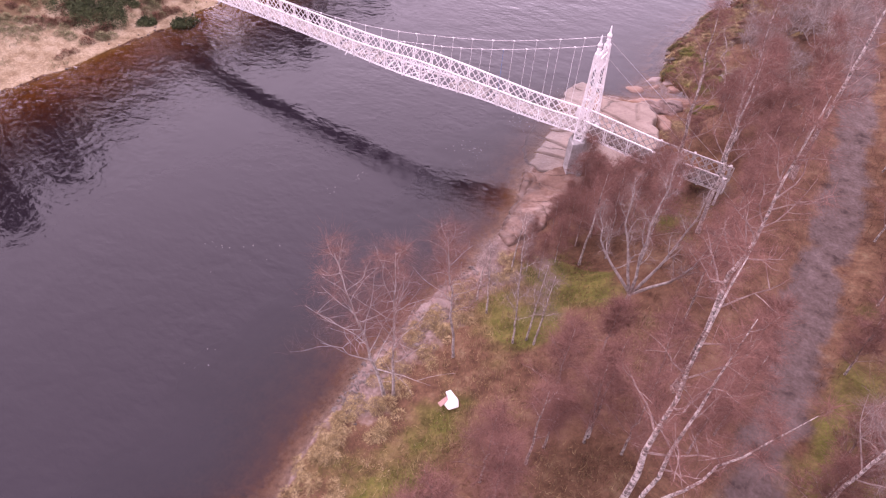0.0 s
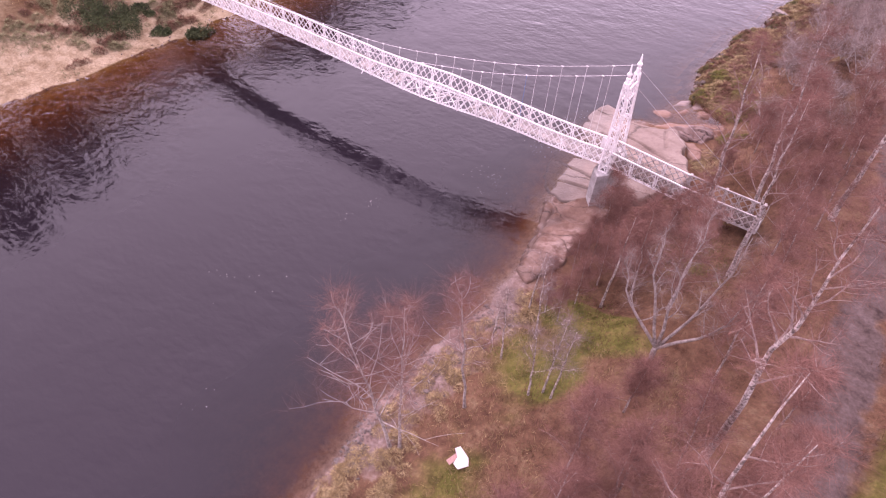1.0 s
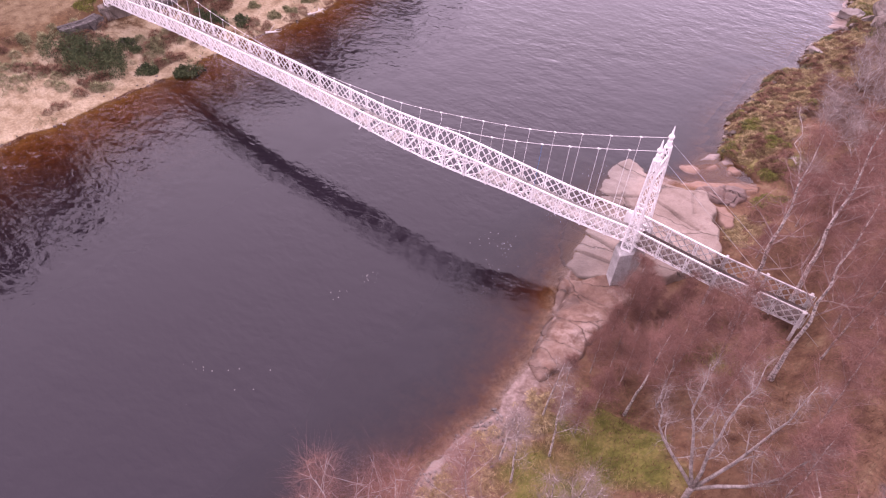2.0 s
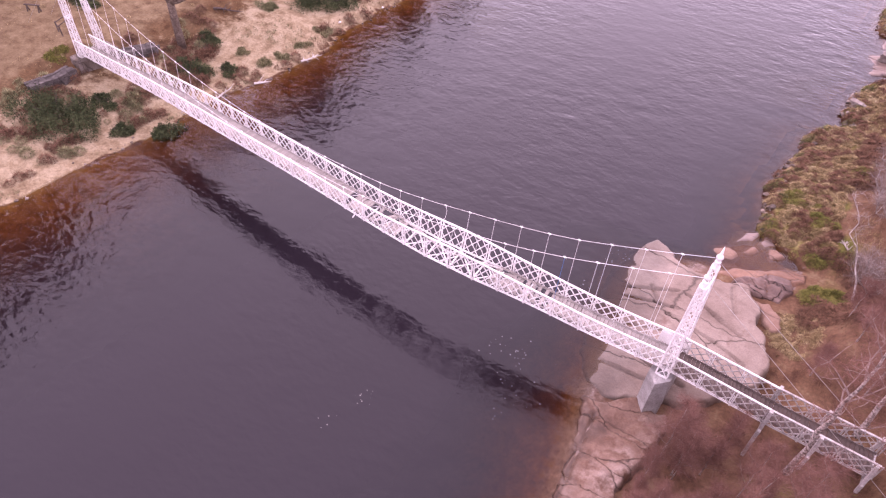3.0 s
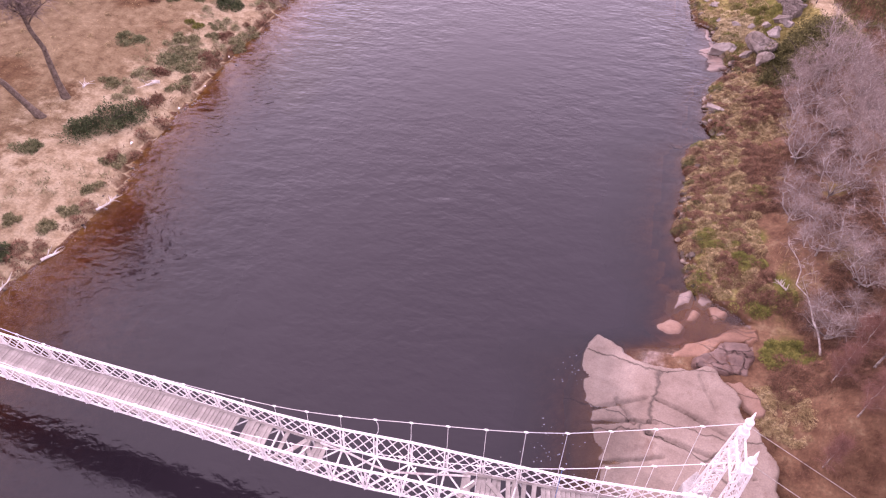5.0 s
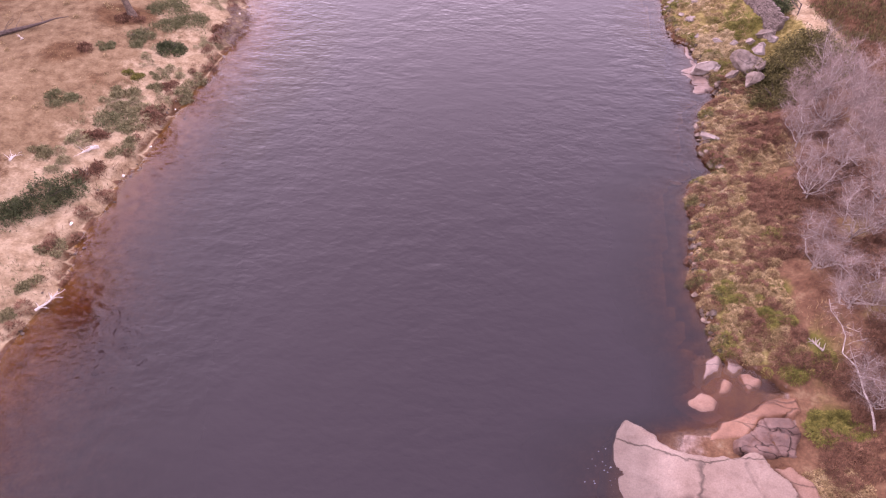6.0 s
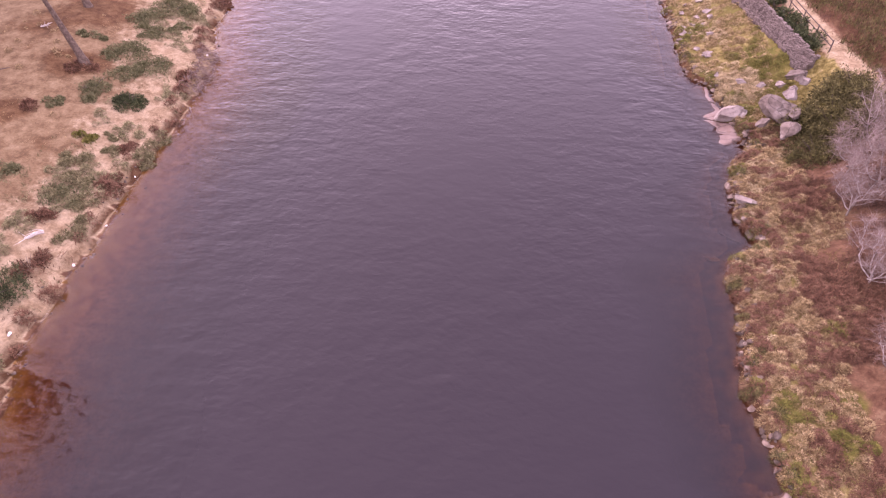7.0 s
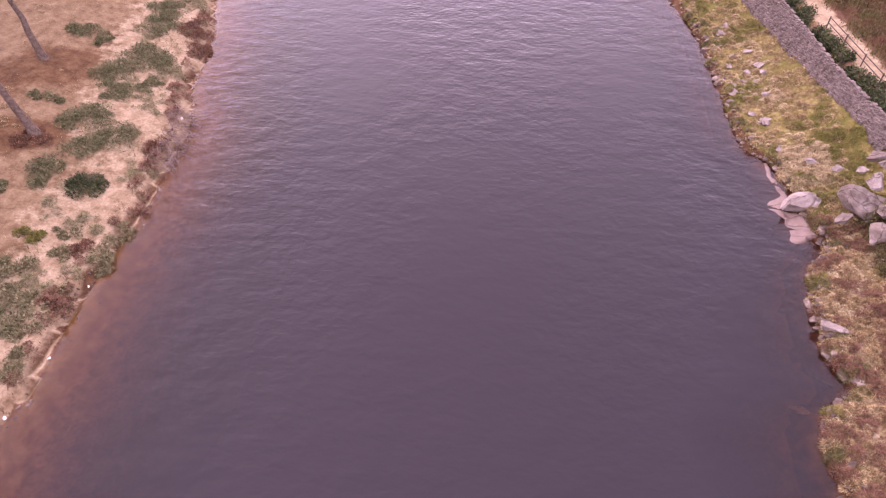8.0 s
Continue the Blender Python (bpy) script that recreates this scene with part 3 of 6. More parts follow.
# ---- the bridge ----
FAR = np.array([(-50.9, 0.62, 4.60), (-46, 0.37, 4.92), (-42, 0.10, 5.33), (-38, -0.12, 5.62), (-34, -0.36, 5.88), (-30, -0.60, 6.02), (-26, -0.72, 6.07), (-22, -0.86, 6.04), (-18, -1.01, 6.02), (-16, -1.03, 6.08),
                (-14, -0.99, 6.20), (-12, -0.88, 6.25), (-10, -0.77, 6.14), (-8, -0.64, 5.98), (-6, -0.46, 5.76), (-4, -0.15, 5.46), (-2, 0.15, 5.30), (0, 0.45, 5.18), (5.05, 1.15, 4.25), (9.7, 1.5, 3.95)])
GAP = np.array([(-51, 1.27), (-40, 1.33), (-34, 1.47), (-22, 1.46), (-14, 1.55), (-10, 1.57), (-6, 1.42), (0, 1.42), (10, 1.42)])
GIRDER = 1.12


def splay(x):
    return math.exp(-((x + 12.5) / 3.8) ** 2)


def chord(side, x, level):
    """A point of the far (+1) or near (-1) girder; level 0 is the bottom chord, 1 the top."""
    y, z, s = float(np.interp(x, FAR[:, 0], FAR[:, 1])), float(np.interp(x, FAR[:, 0], FAR[:, 2])), splay(x)
    if side > 0:
        return np.array((x, y - 0.32 * s * (1 - level), z - (GIRDER + 0.12 * s) * (1 - level)))
    return np.array((x, y - float(np.interp(x, GAP[:, 0], GAP[:, 1])) - 0.05 * s * (1 - level), z - (GIRDER + 0.38 * s) * (1 - level)))


NODES = [-50.7] + [0.065 - 1.508 * k for k in range(33, 0, -1)] + [-0.05]
APPROACH = list(np.linspace(0.05, 9.65, 7))
bridge = tagged(empty("suspension_bridge", (0, 0, 4.2)), "white lattice-girder suspension footbridge, its middle bent and its deck broken open", "bridge")


def bpart(name, acc, mat, label="", parent=None, smooth=False):
    ob = part(name, acc, mat, parent or bridge, label, smooth)
    if parent is None:
        ob.matrix_parent_inverse = Matrix.Translation(bridge.location).inverted()
    return ob


def panel(side, x0, x1, mat, rest=None):
    """One bay of a girder: chords and crossed flat bars, singly or added to the joined rest."""
    a0, a1, b0, b1 = chord(side, x0, 0), chord(side, x1, 0), chord(side, x0, 1), chord(side, x1, 1)
    for nm, p, q, w, dz in (("top_chord", b0, b1, 0.10, -0.05), ("bottom_chord", a0, a1, 0.09, 0.05)):
        acc = Acc()
        acc.bar(p, q, w, 0.03)
        acc.bar(p + (0, 0, dz), q + (0, 0, dz), 0.03, 0.09)
        bpart(nm, acc, mat)
    cells = 3
    at = lambda u, lv: (a0 + (a1 - a0) * u) * (1 - lv) + (b0 + (b1 - b0) * u) * lv
    off = np.array((0, 0.016, 0))
    for k in range(-2, cells):
        for way in (1, -1):
            u0, u1, l0, l1 = k / cells, (k + 2) / cells, 0.0, 1.0
            if u0 < 0:
                l0, u0 = -u0 / (2 / cells), 0.0
            if u1 > 1:
                l1, u1 = (1 - k / cells) / (2 / cells), 1.0
            if l1 - l0 < 0.05:
                continue
            if way < 0:
                u0, u1 = 1 - u0, 1 - u1
            acc = Acc() if rest is None else rest
            acc.bar(at(u0, l0) + off * way, at(u1, l1) + off * way, 0.016, 0.06, up=(0, 0.0, 1))
            if rest is None:
                bpart("lattice_bar", acc, mat)


def bay_post(side, x, mat):
    acc = Acc()
    for dx in (-0.075, 0.075):
        acc.bar(chord(side, x + dx, 0), chord(side, x + dx, 1), 0.05, 0.05)
    foot = chord(side, x, 0.02) + (0, 0.10 * side, 0)
    acc.bar(foot, chord(side, x, 0.7) + (0, 0.03 * side, 0), 0.035, 0.035)
    return bpart("girder_post", acc, mat)


for side in (1, -1):
    joined = Acc()
    for k, (x0, x1) in enumerate(zip(NODES, NODES[1:])):
        panel(side, x0, x1, WHITE, joined if k < 18 else None)
    bpart("lattice", joined, WHITE)["kind"] = "stuff"
    for x in NODES[1:-1]:
        bay_post(side, x, WHITE)
    joined = Acc()
    for k, (x0, x1) in enumerate(zip(APPROACH, APPROACH[1:])):
        panel(side, x0, x1, WHITE if k < 3 else WEATHERED, joined)
    bpart("lattice", joined, WEATHERED)["kind"] = "stuff"
    for k, x in enumerate(APPROACH[1:]):
        bay_post(side, x, WHITE if k < 2 else WEATHERED)

# beams and wind bracing below the deck
for nodes in (NODES, APPROACH):
    for x in nodes:
        acc = Acc()
        n0, n1 = chord(-1, x, 0), chord(1, x, 0)
        acc.bar(n0 + (0, -0.04, -0.05), n1 + (0, 0.04, -0.05), 0.07, 0.09)
        bpart("cross_beam", acc, WHITE)
    for x0, x1 in zip(nodes, nodes[1:]):
        acc = Acc()
        for p, q in ((chord(-1, x0, 0), chord(1, x1, 0)), (chord(1, x0, 0), chord(-1, x1, 0))):
            acc.bar(p - (0, 0, 0.05), q - (0, 0, 0.05), 0.07, 0.02)
        bpart("wind_brace", acc, WHITE)

# deck planks, torn away in the middle
plank_acc = Acc()
plank_acc.bar((0, -0.61, 0), (0, 0.61, 0), 0.185, 0.05)
plank_mesh, dark_plank = plank_acc.mesh("plank", PLANK), plank_acc.mesh("plank", OLD_TIMBER)
rng = random.Random(5)
x = -50.4
while x < 9.5:
    gone = (-15.6 < x < -10.0) or (-17.4 < x < -15.6 and rng.random() < 0.55) or (-10.0 < x < -6.5 and rng.random() < 0.42) or (-21 < x < -17.4 and rng.random() < 0.12)
    if not gone and abs(x) > 0.12:
        p = (chord(1, x, 0) + chord(-1, x, 0)) / 2
        q = (chord(1, x + 0.1, 0) + chord(-1, x + 0.1, 0)) / 2
        torn = -20 < x < -6
        ob = new("plank", plank_mesh if x < 0.3 else dark_plank)
        ob.parent = bridge
        ob.matrix_parent_inverse = Matrix.Translation(bridge.location).inverted()
        yaw = math.degrees(math.atan2(q[1] - p[1], 0.1)) + rng.uniform(-0.6, 0.6) * (6 if torn else 1)
        ob.matrix_basis = pose(x, p[1] + rng.uniform(-0.02, 0.02), p[2] + 0.12 + rng.uniform(-0.008, 0.008), rng.uniform(-1, 1) * (5 if torn else 0.5), rng.uniform(-1, 1), yaw)
    x += 0.205
for px, yaw, tilt, dz in ((-16.3, 38, 6, 0.14), (-9.4, -30, -8, 0.13), (-8.2, 55, 5, 0.16), (-7.4, 20, 12, 0.15), (-17.0, -40, 4, 0.17)):
    p = (chord(1, px, 0) + chord(-1, px, 0)) / 2
    ob = new("plank", plank_mesh)
    ob.parent = bridge
    ob.matrix_parent_inverse = Matrix.Translation(bridge.location).inverted()
    ob.matrix_basis = pose(px, p[1], p[2] + dz, tilt, 0, yaw)

# edge kerb timbers along the deck, one hanging loose in the gap
for side in (1, -1):
    for lo, hi in ((-50.5, -16.0), (-9.6, -0.3), (0.3, 9.6)):
        xs = np.arange(lo, hi, 1.0)
        acc = Acc()
        pts = [chord(side, xx, 0) + (0, -0.1 * side, 0.15) for xx in list(xs) + [hi]]
        acc.tube(pts, [0.062] * len(pts), 4)
        bpart("kerb_timber", acc, PLANK if lo < 0 else OLD_TIMBER)
acc = Acc()
pts = [chord(1, xx, 0) + (0, -0.14 - dy, 0.12 - dz) for xx, dy, dz in ((-16.0, 0, 0), (-14.6, 0.06, 0.06), (-13.4, 0.24, 0.22), (-12.6, 0.3, 0.26), (-11.4, 0.2, 0.14), (-10.2, 0.1, 0.05), (-9.4, 0.05, 0))]
acc.tube(pts, [0.05] * len(pts), 6)
bpart("loose_rail", acc, WEATHERED, "bent grey rail hanging in the gap")
for x0, y0, x1, y1, dz in ((-18.7, -0.02, -18.78, -0.2, -0.2), (-9.9, 0.45, -9.2, 1.0, 0.35), (-7.6, 0.4, -7.5, 0.9, 0.55), (-16.9, 0.3, -16.4, 0.9, 0.3), (-12.6, 0.1, -11.7, 1.2, 0.2)):
    acc = Acc()
    base = chord(-1, x0, 0)
    acc.bar(base + (0, y0, 0.05), chord(-1, x1, 0) + (0, y1, dz), 0.05, 0.05)
    bpart("torn_bar", acc, WHITE, "bent torn ironwork")


# cables and hangers
def cable_point(side, x):
    z = 6.15 + (0.00591 if x > -26.5 else 0.00644) * (x + 26.5) ** 2
    s = min(1.0, (z - 6.15) / 4.1)
    c = (0.42 if side > 0 else 0.37) if x > -25 else (0.68 if side > 0 else 0.60)
    y = chord(side, x, 1)[1] + splay(x) * 0.2 * (1 if side < 0 else 0.6) + c * s
    return np.array((x, y, z))


for side in (1, -1):
    acc = Acc()
    xs = np.linspace(-50.8, -0.0, 60)
    acc.tube([cable_point(side, xx) for xx in xs], [0.012] * 60, 6)
    bpart("main_cable", acc, WHITE, smooth=True)
    for k, xx in enumerate(NODES[1:-1]):
        top, foot = cable_point(side, xx), chord(side, xx, 1)
        if top[2] - foot[2] < 0.12:
            continue
        acc = Acc()
        bent = side > 0 and abs(xx + 13.7) < 0.8
        if bent:
            midp = (top + foot) / 2 + (0.13, 0, 0.02)
            acc.tube([top, (top + midp) / 2 + (0.05, 0, 0.0), midp, (midp + foot) / 2 + (0.04, 0, 0), foot], [0.011] * 5, 5)
        else:
            acc.tube([top, foot], [0.010, 0.010], 5)
        rope = side < 0 and abs(xx + 6.1) < 0.8
        rod = bpart("hanger", acc, BLUE if rope else WHITE, "hanger wrapped in blue rope" if rope else "")
        acc = Acc()
        acc.tube([top + (-0.09, 0, 0), top + (-0.05, 0, 0), top + (0.05, 0, 0), top + (0.09, 0, 0)], [0.018, 0.04, 0.04, 0.018], 8)
        bpart("cable_clamp", acc, WHITE)


# towers
def tower(x, yc, z0, ztop, foot=1.08, name="tower"):
    hub = new(name)
    hub.parent = bridge
    hub.matrix_parent_inverse = Matrix.Translation(bridge.location).inverted()
    hub.location = (x, yc, z0)
    loc = Matrix.Translation((x, yc, z0)).inverted()

    def sub(nm, acc, label="", smooth=False):
        ob = part(nm, acc, WHITE, hub, label, smooth)
        ob.matrix_parent_inverse = loc
        return ob

    def corner(side, sx, sy, u):
        cy = yc + side * (foot + (0.74 - foot) * u)
        wx, wy = 0.28 + (0.14 - 0.28) * u, 0.22 + (0.13 - 0.22) * u
        return np.array((x + sx * wx, cy + sy * wy, z0 + (ztop - z0) * u))

    for side in (-1, 1):
        acc = Acc()
        for sx in (-1, 1):
            for sy in (-1, 1):
                acc.bar(corner(side, sx, sy, 0), corner(side, sx, sy, 1), 0.07, 0.07)
        steps = 9
        for k in range(steps):
            u0, u1 = k / steps, (k + 1) / steps
            for (ax, ay), (bx, by) in (((-1, -1), (1, -1)), ((1, -1), (1, 1)), ((1, 1), (-1, 1)), ((-1, 1), (-1, -1))):
                acc.bar(corner(side, ax, ay, u0), corner(side, bx, by, u1), 0.02, 0.04)
                acc.bar(corner(side, bx, by, u0), corner(side, ax, ay, u1), 0.02, 0.04)
        for u in (0.0, 0.5, 1.0):
            for (ax, ay), (bx, by) in (((-1, -1), (1, -1)), ((1, -1), (1, 1)), ((1, 1), (-1, 1)), ((-1, 1), (-1, -1))):
                acc.bar(corner(side, ax, ay, u), corner(side, bx, by, u), 0.075, 0.11)
        sub("tower_leg", acc)
        top = (corner(side, -1, -1, 1) + corner(side, 1, 1, 1)) / 2
        acc = Acc()
        acc.tube([top + (0, 0, d) for d in (-0.05, 0.02, 0.06, 0.28, 0.34, 0.42)], [0.16, 0.2, 0.155, 0.125, 0.15, 0.07], 8)
        sub("saddle_cap", acc)
        acc = Acc()
        prof = [(0.40, 0.07), (0.46, 0.10), (0.52, 0.14), (0.60, 0.165), (0.68, 0.14), (0.74, 0.09), (0.80, 0.07), (1.02, 0.045), (1.25, 0.012)]
        acc.tube([top + (0, 0, d) for d, _ in prof], [r for _, r in prof], 10)
        sub("finial", acc, "ball and spike finial", True)
    acc = Acc()
    for sx in (-1, 1):
        lo, hi = 0.80, 0.93
        for u in (lo, hi):
            acc.bar(corner(-1, sx, 1, u), corner(1, sx, -1, u), 0.07, 0.09)
        p0, p1, q0, q1 = corner(-1, sx, 1, lo), corner(1, sx, -1, lo), corner(-1, sx, 1, hi), corner(1, sx, -1, hi)
        for k in range(4):
            a, b = k / 4, (k + 1) / 4
            acc.bar(p0 + (p1 - p0) * a, q0 + (q1 - q0) * b, 0.03, 0.06)
            acc.bar(q0 + (q1 - q0) * a, p0 + (p1 - p0) * b, 0.03, 0.06)
    sub("portal_truss", acc)
    return hub


tower(0.0, 0.14, 3.66, 9.75)
tower(-50.8, 0.46, 3.10, 9.75, 0.93)
acc = Acc()
acc.bar((-0.95, 0.24, 4.72), (-0.36, 0.34, 4.70), 0.05, 0.72)
acc.bar((-0.95, 0.36, 5.09), (-0.36, 0.46, 5.07), 0.24, 0.03)
bpart("gusset_plate", acc, WHITE, "white plate closing the girder end")
acc = Acc()
r2 = random.Random(9)
for k in range(16):
    p = np.array((-49.3 + r2.uniform(-0.8, 1.6), -0.1 + r2.uniform(-0.6, 0.6), 3.75 + r2.uniform(0, 0.5)))
    acc.tube([p, p + (r2.uniform(-0.8, 0.8), r2.uniform(-0.6, 0.6), r2.uniform(-0.1, 0.3))], [0.03, 0.012], 4)
tagged(part("flood_debris", acc, DEADWOOD), "tangle of bleached branches caught on the bridge deck", "debris")

for side, top, foot in ((1, (0.05, 0.87, 10.1), (11.0, 1.0, 2.9)), (-1, (0.05, -0.59, 10.1), (11.0, -0.9, 2.9)), (1, (-50.8, 1.25, 10.1), (-60.5, 2.2, 2.6)), (-1, (-50.8, -0.25, 10.1), (-60.5, 0.0, 2.6))):
    acc = Acc()
    acc.tube([top, foot], [0.009, 0.009], 6)
    bpart("back_stay", acc, WEATHERED)

# approach trestles
for tx in (4.9, 7.15, 9.5):
    acc = Acc()
    for side in (1, -1):
        g = chord(side, tx, 0)
        gz = float(height(tx, g[1] + 0.5 * side)) - 0.3
        acc.bar((tx, g[1] + 0.52 * side, gz), chord(side, tx, 1.0) + (0, 0.12 * side, 0.02), 0.15, 0.15)
    acc.bar(chord(-1, tx, 0) + (0, -0.5, -0.24), chord(1, tx, 0) + (0, 0.5, -0.24), 0.14, 0.16)
    bpart("trestle", acc, WEATHERED, "weathered trestle frame")


# ---- piers ----
def prism(plan, z0, z1, batter, rough=0.0, seed=1):
    """A battered prism with a few courses, slightly uneven."""
    acc = Acc()
    plan = np.asarray(plan, float)
    c = plan.mean(0)
    rr = np.random.RandomState(seed)
    rows = 7
    rings = []
    for k in range(rows):
        u = k / (rows - 1)
        s = 1 + batter * (1 - u)
        ring = c + (plan - c) * s + rr.uniform(-rough, rough, plan.shape)
        rings.append(np.c_[ring, np.full(len(ring), z0 + (z1 - z0) * u)])
    n = len(plan)
    top = np.c_[c + (plan - c) * 0.93, np.full(n, z1 + 0.05)]
    rings.append(top)
    faces = []
    for k in range(len(rings) - 1):
        for j in range(n):
            faces.append((k * n + j, k * n + (j + 1) % n, (k + 1) * n + (j + 1) % n, (k + 1) * n + j))
    faces.append(tuple((len(rings) - 1) * n + j for j in range(n)))
    acc.add(np.concatenate(rings), faces)
    return acc


tagged(part("bridge_pier", prism([(-0.6, -1.15), (-0.05, -1.75), (0.5, -1.1), (0.5, 1.7), (0.0, 2.4), (-0.6, 1.7)], 0.2, 3.58, 0.12, 0.015), CONCRETE),
       "pale grey concrete pier with a pointed cutwater on the rocks", "bridge pier")
tagged(part("bridge_pier", prism([(-51.6, -1.15), (-50.1, -1.3), (-49.7, 0.5), (-50.0, 2.3), (-51.6, 2.3)], 0.9, 3.05, 0.08, 0.03, 4), STONE), "grey stone abutment below the bridge tower", "bridge pier")


def rubble_wall(name, pts, h, thick, label, seed, course=0.28):
    """A rubble wall along a line on the ground: stones as joined pieces round a core."""
    rr = np.random.RandomState(seed)
    thing = tagged(empty(name, (*pts[0], float(height(*pts[0])))), label, "stone wall")
    inv = Matrix.Translation(thing.location).inverted()
    core, stones = Acc(), Acc()
    for (x0, y0), (x1, y1) in zip(pts, pts[1:]):
        ln = math.hypot(x1 - x0, y1 - y0)
        d = np.array((x1 - x0, y1 - y0)) / ln
        nrm = np.array((-d[1], d[0]))
        z0 = min(float(height(x0, y0)), float(height(x1, y1))) - 0.4
        core.bar((x0, y0, z0 + (h + 0.3) / 2), (x1, y1, z0 + (h + 0.3) / 2), thick * 0.8, h + 0.3)
        for face in (-1, 1, 0):
            rows = int(h / course) + 2 if face else max(1, int(thick / course))
            for r in range(rows):
                s = rr.uniform(0, 0.3)
                while s < ln:
                    w = rr.uniform(0.28, 0.62)
                    q = np.array((x0, y0)) + d * (s + w / 2)
                    if face:
                        q = q + nrm * face * (thick / 2 - 0.05)
                        zz = z0 + course * (r + 0.5)
                    else:
                        q = q + nrm * (thick * ((r + 0.5) / rows - 0.5))
                        zz = z0 + h + 0.3
                    stones_box(stones, (q[0], q[1], zz), (w * 0.93, 0.26 if face else course, course * 0.9), math.atan2(d[1], d[0]), rr)
                    s += w
    for nm, acc, mt in (("core", core, RUBBLE_DARK), ("stones", stones, RUBBLE_DARK)):
        ob = part(nm, acc, mt, thing)
        ob.matrix_parent_inverse = inv
        if nm == "stones":
            ob["kind"] = "stuff"
    return thing


def stones_box(acc, c, size, yaw, rr, jitter=0.16):
    sx, sy, sz = (s / 2 for s in size)
    v = np.array([(i, j, k) for i in (-1, 1) for j in (-1, 1) for k in (-1, 1)], float)
    v = v * (1 + rr.uniform(-jitter, jitter, v.shape)) * (sx, sy, sz)
    ca, sa = math.cos(yaw), math.sin(yaw)
    w = np.c_[v[:, 0] * ca - v[:, 1] * sa, v[:, 0] * sa + v[:, 1] * ca, v[:, 2]] + np.array(c)
    acc.add(w, [(0, 1, 3, 2), (4, 6, 7, 5), (0, 4, 5, 1), (2, 3, 7, 6), (0, 2, 6, 4), (1, 5, 7, 3)])


rubble_wall("abutment_wall", [(-50.5, -1.7), (-50.2, -3.2), (-50.5, -5.0)], 0.62, 0.9, "grey rubble stone wing wall beside the bridge abutment", 21)
rubble_wall("abutment_wall", [(-50.2, 2.4), (-49.0, 4.8)], 0.65, 0.9, "grey rubble stone wing wall behind the bridge", 22)

# ---- rocks ----
def inside_distance(px, py, poly):
    """Signed distance to a polygon, positive inside."""
    poly = np.asarray(poly, float)
    best = np.full(px.shape, 1e9)
    inside = np.zeros(px.shape, bool)
    for (x0, y0), (x1, y1) in zip(poly, np.roll(poly, -1, 0)):
        dx, dy = x1 - x0, y1 - y0
        t = np.clip(((px - x0) * dx + (py - y0) * dy) / (dx * dx + dy * dy + 1e-9), 0, 1)
        best = np.minimum(best, np.hypot(px - x0 - t * dx, py - y0 - t * dy))
        cross = ((y0 > py) != (y1 > py)) & (px < (x1 - x0) * (py - y0) / (y1 - y0 + 1e-12) + x0)
        inside ^= cross
    return np.where(inside, best, -best)


def rock_slab(name, poly, plane, mat, label, cracks=(), seed=1, step=0.1, edge=0.28, base=-0.5, lump=0.12, terrace=0.0, awash=0.0):
    """A broad rock: a dipping, uneven sheet with worn edges and cracks, falling away round its outline. plane: height, slope along x and y about the middle."""
    poly = np.asarray(poly, float)
    c = poly.mean(0)
    xs, ys = np.arange(poly[:, 0].min() - 0.6, poly[:, 0].max() + 0.6, step), np.arange(poly[:, 1].min() - 0.6, poly[:, 1].max() + 0.6, step)
    X, Y = np.meshgrid(xs, ys)
    d = inside_distance(X, Y, poly) + 0.22 * value_noise(X, Y, 0.9, seed) + 0.1 * value_noise(X, Y, 0.35, seed + 1)
    Z = plane[0] + plane[1] * (X - c[0]) + plane[2] * (Y - c[1]) + lump * value_noise(X, Y, 1.8, seed + 2) + 0.35 * lump * value_noise(X, Y, 0.5, seed + 3)
    if terrace:
        s = (Y - c[1]) * 0.9 + (X - c[0]) * 0.35 + 0.5 * value_noise(X, Y, 3, seed + 5)
        Z = Z + terrace * (np.floor(s / 1.7) * 0.12 - s / 1.7 * 0.05)
    for (x0, y0), (x1, y1), deep in cracks:
        dx, dy = x1 - x0, y1 - y0
        t = np.clip(((X - x0) * dx + (Y - y0) * dy) / (dx * dx + dy * dy), 0, 1)
        gap = np.hypot(X - x0 - t * dx, Y - y0 - t * dy) + 0.05 * value_noise(X, Y, 0.7, seed + 6)
        Z = Z - 0.5 * deep * (1 - ease(gap, 0.02, 0.11))
    k = ease(d, -0.15, edge + awash * (1 - ease(X, poly[:, 0].min() + 0.6, poly[:, 0].min() + 2.6)))
    Z = base + (Z - base) * k
    nx, ny = len(xs), len(ys)
    i = np.arange(nx * ny).reshape(ny, nx)
    f = np.stack([i[:-1, :-1], i[:-1, 1:], i[1:, 1:], i[1:, :-1]], -1).reshape(-1, 4)
    keep = (d.ravel()[f] > -0.4).any(1)
    acc = Acc()
    acc.v, acc.f, acc.n = [np.stack([X, Y, Z], -1).reshape(-1, 3)], f[keep].tolist(), nx * ny
    ob = part(name, acc, mat, smooth=True)
    bm = bmesh.new()
    bm.from_mesh(ob.data)
    bmesh.ops.delete(bm, geom=[vv for vv in bm.verts if not vv.link_faces], context="VERTS")
    bm.to_mesh(ob.data)
    bm.free()
    return tagged(ob, label, "rock")


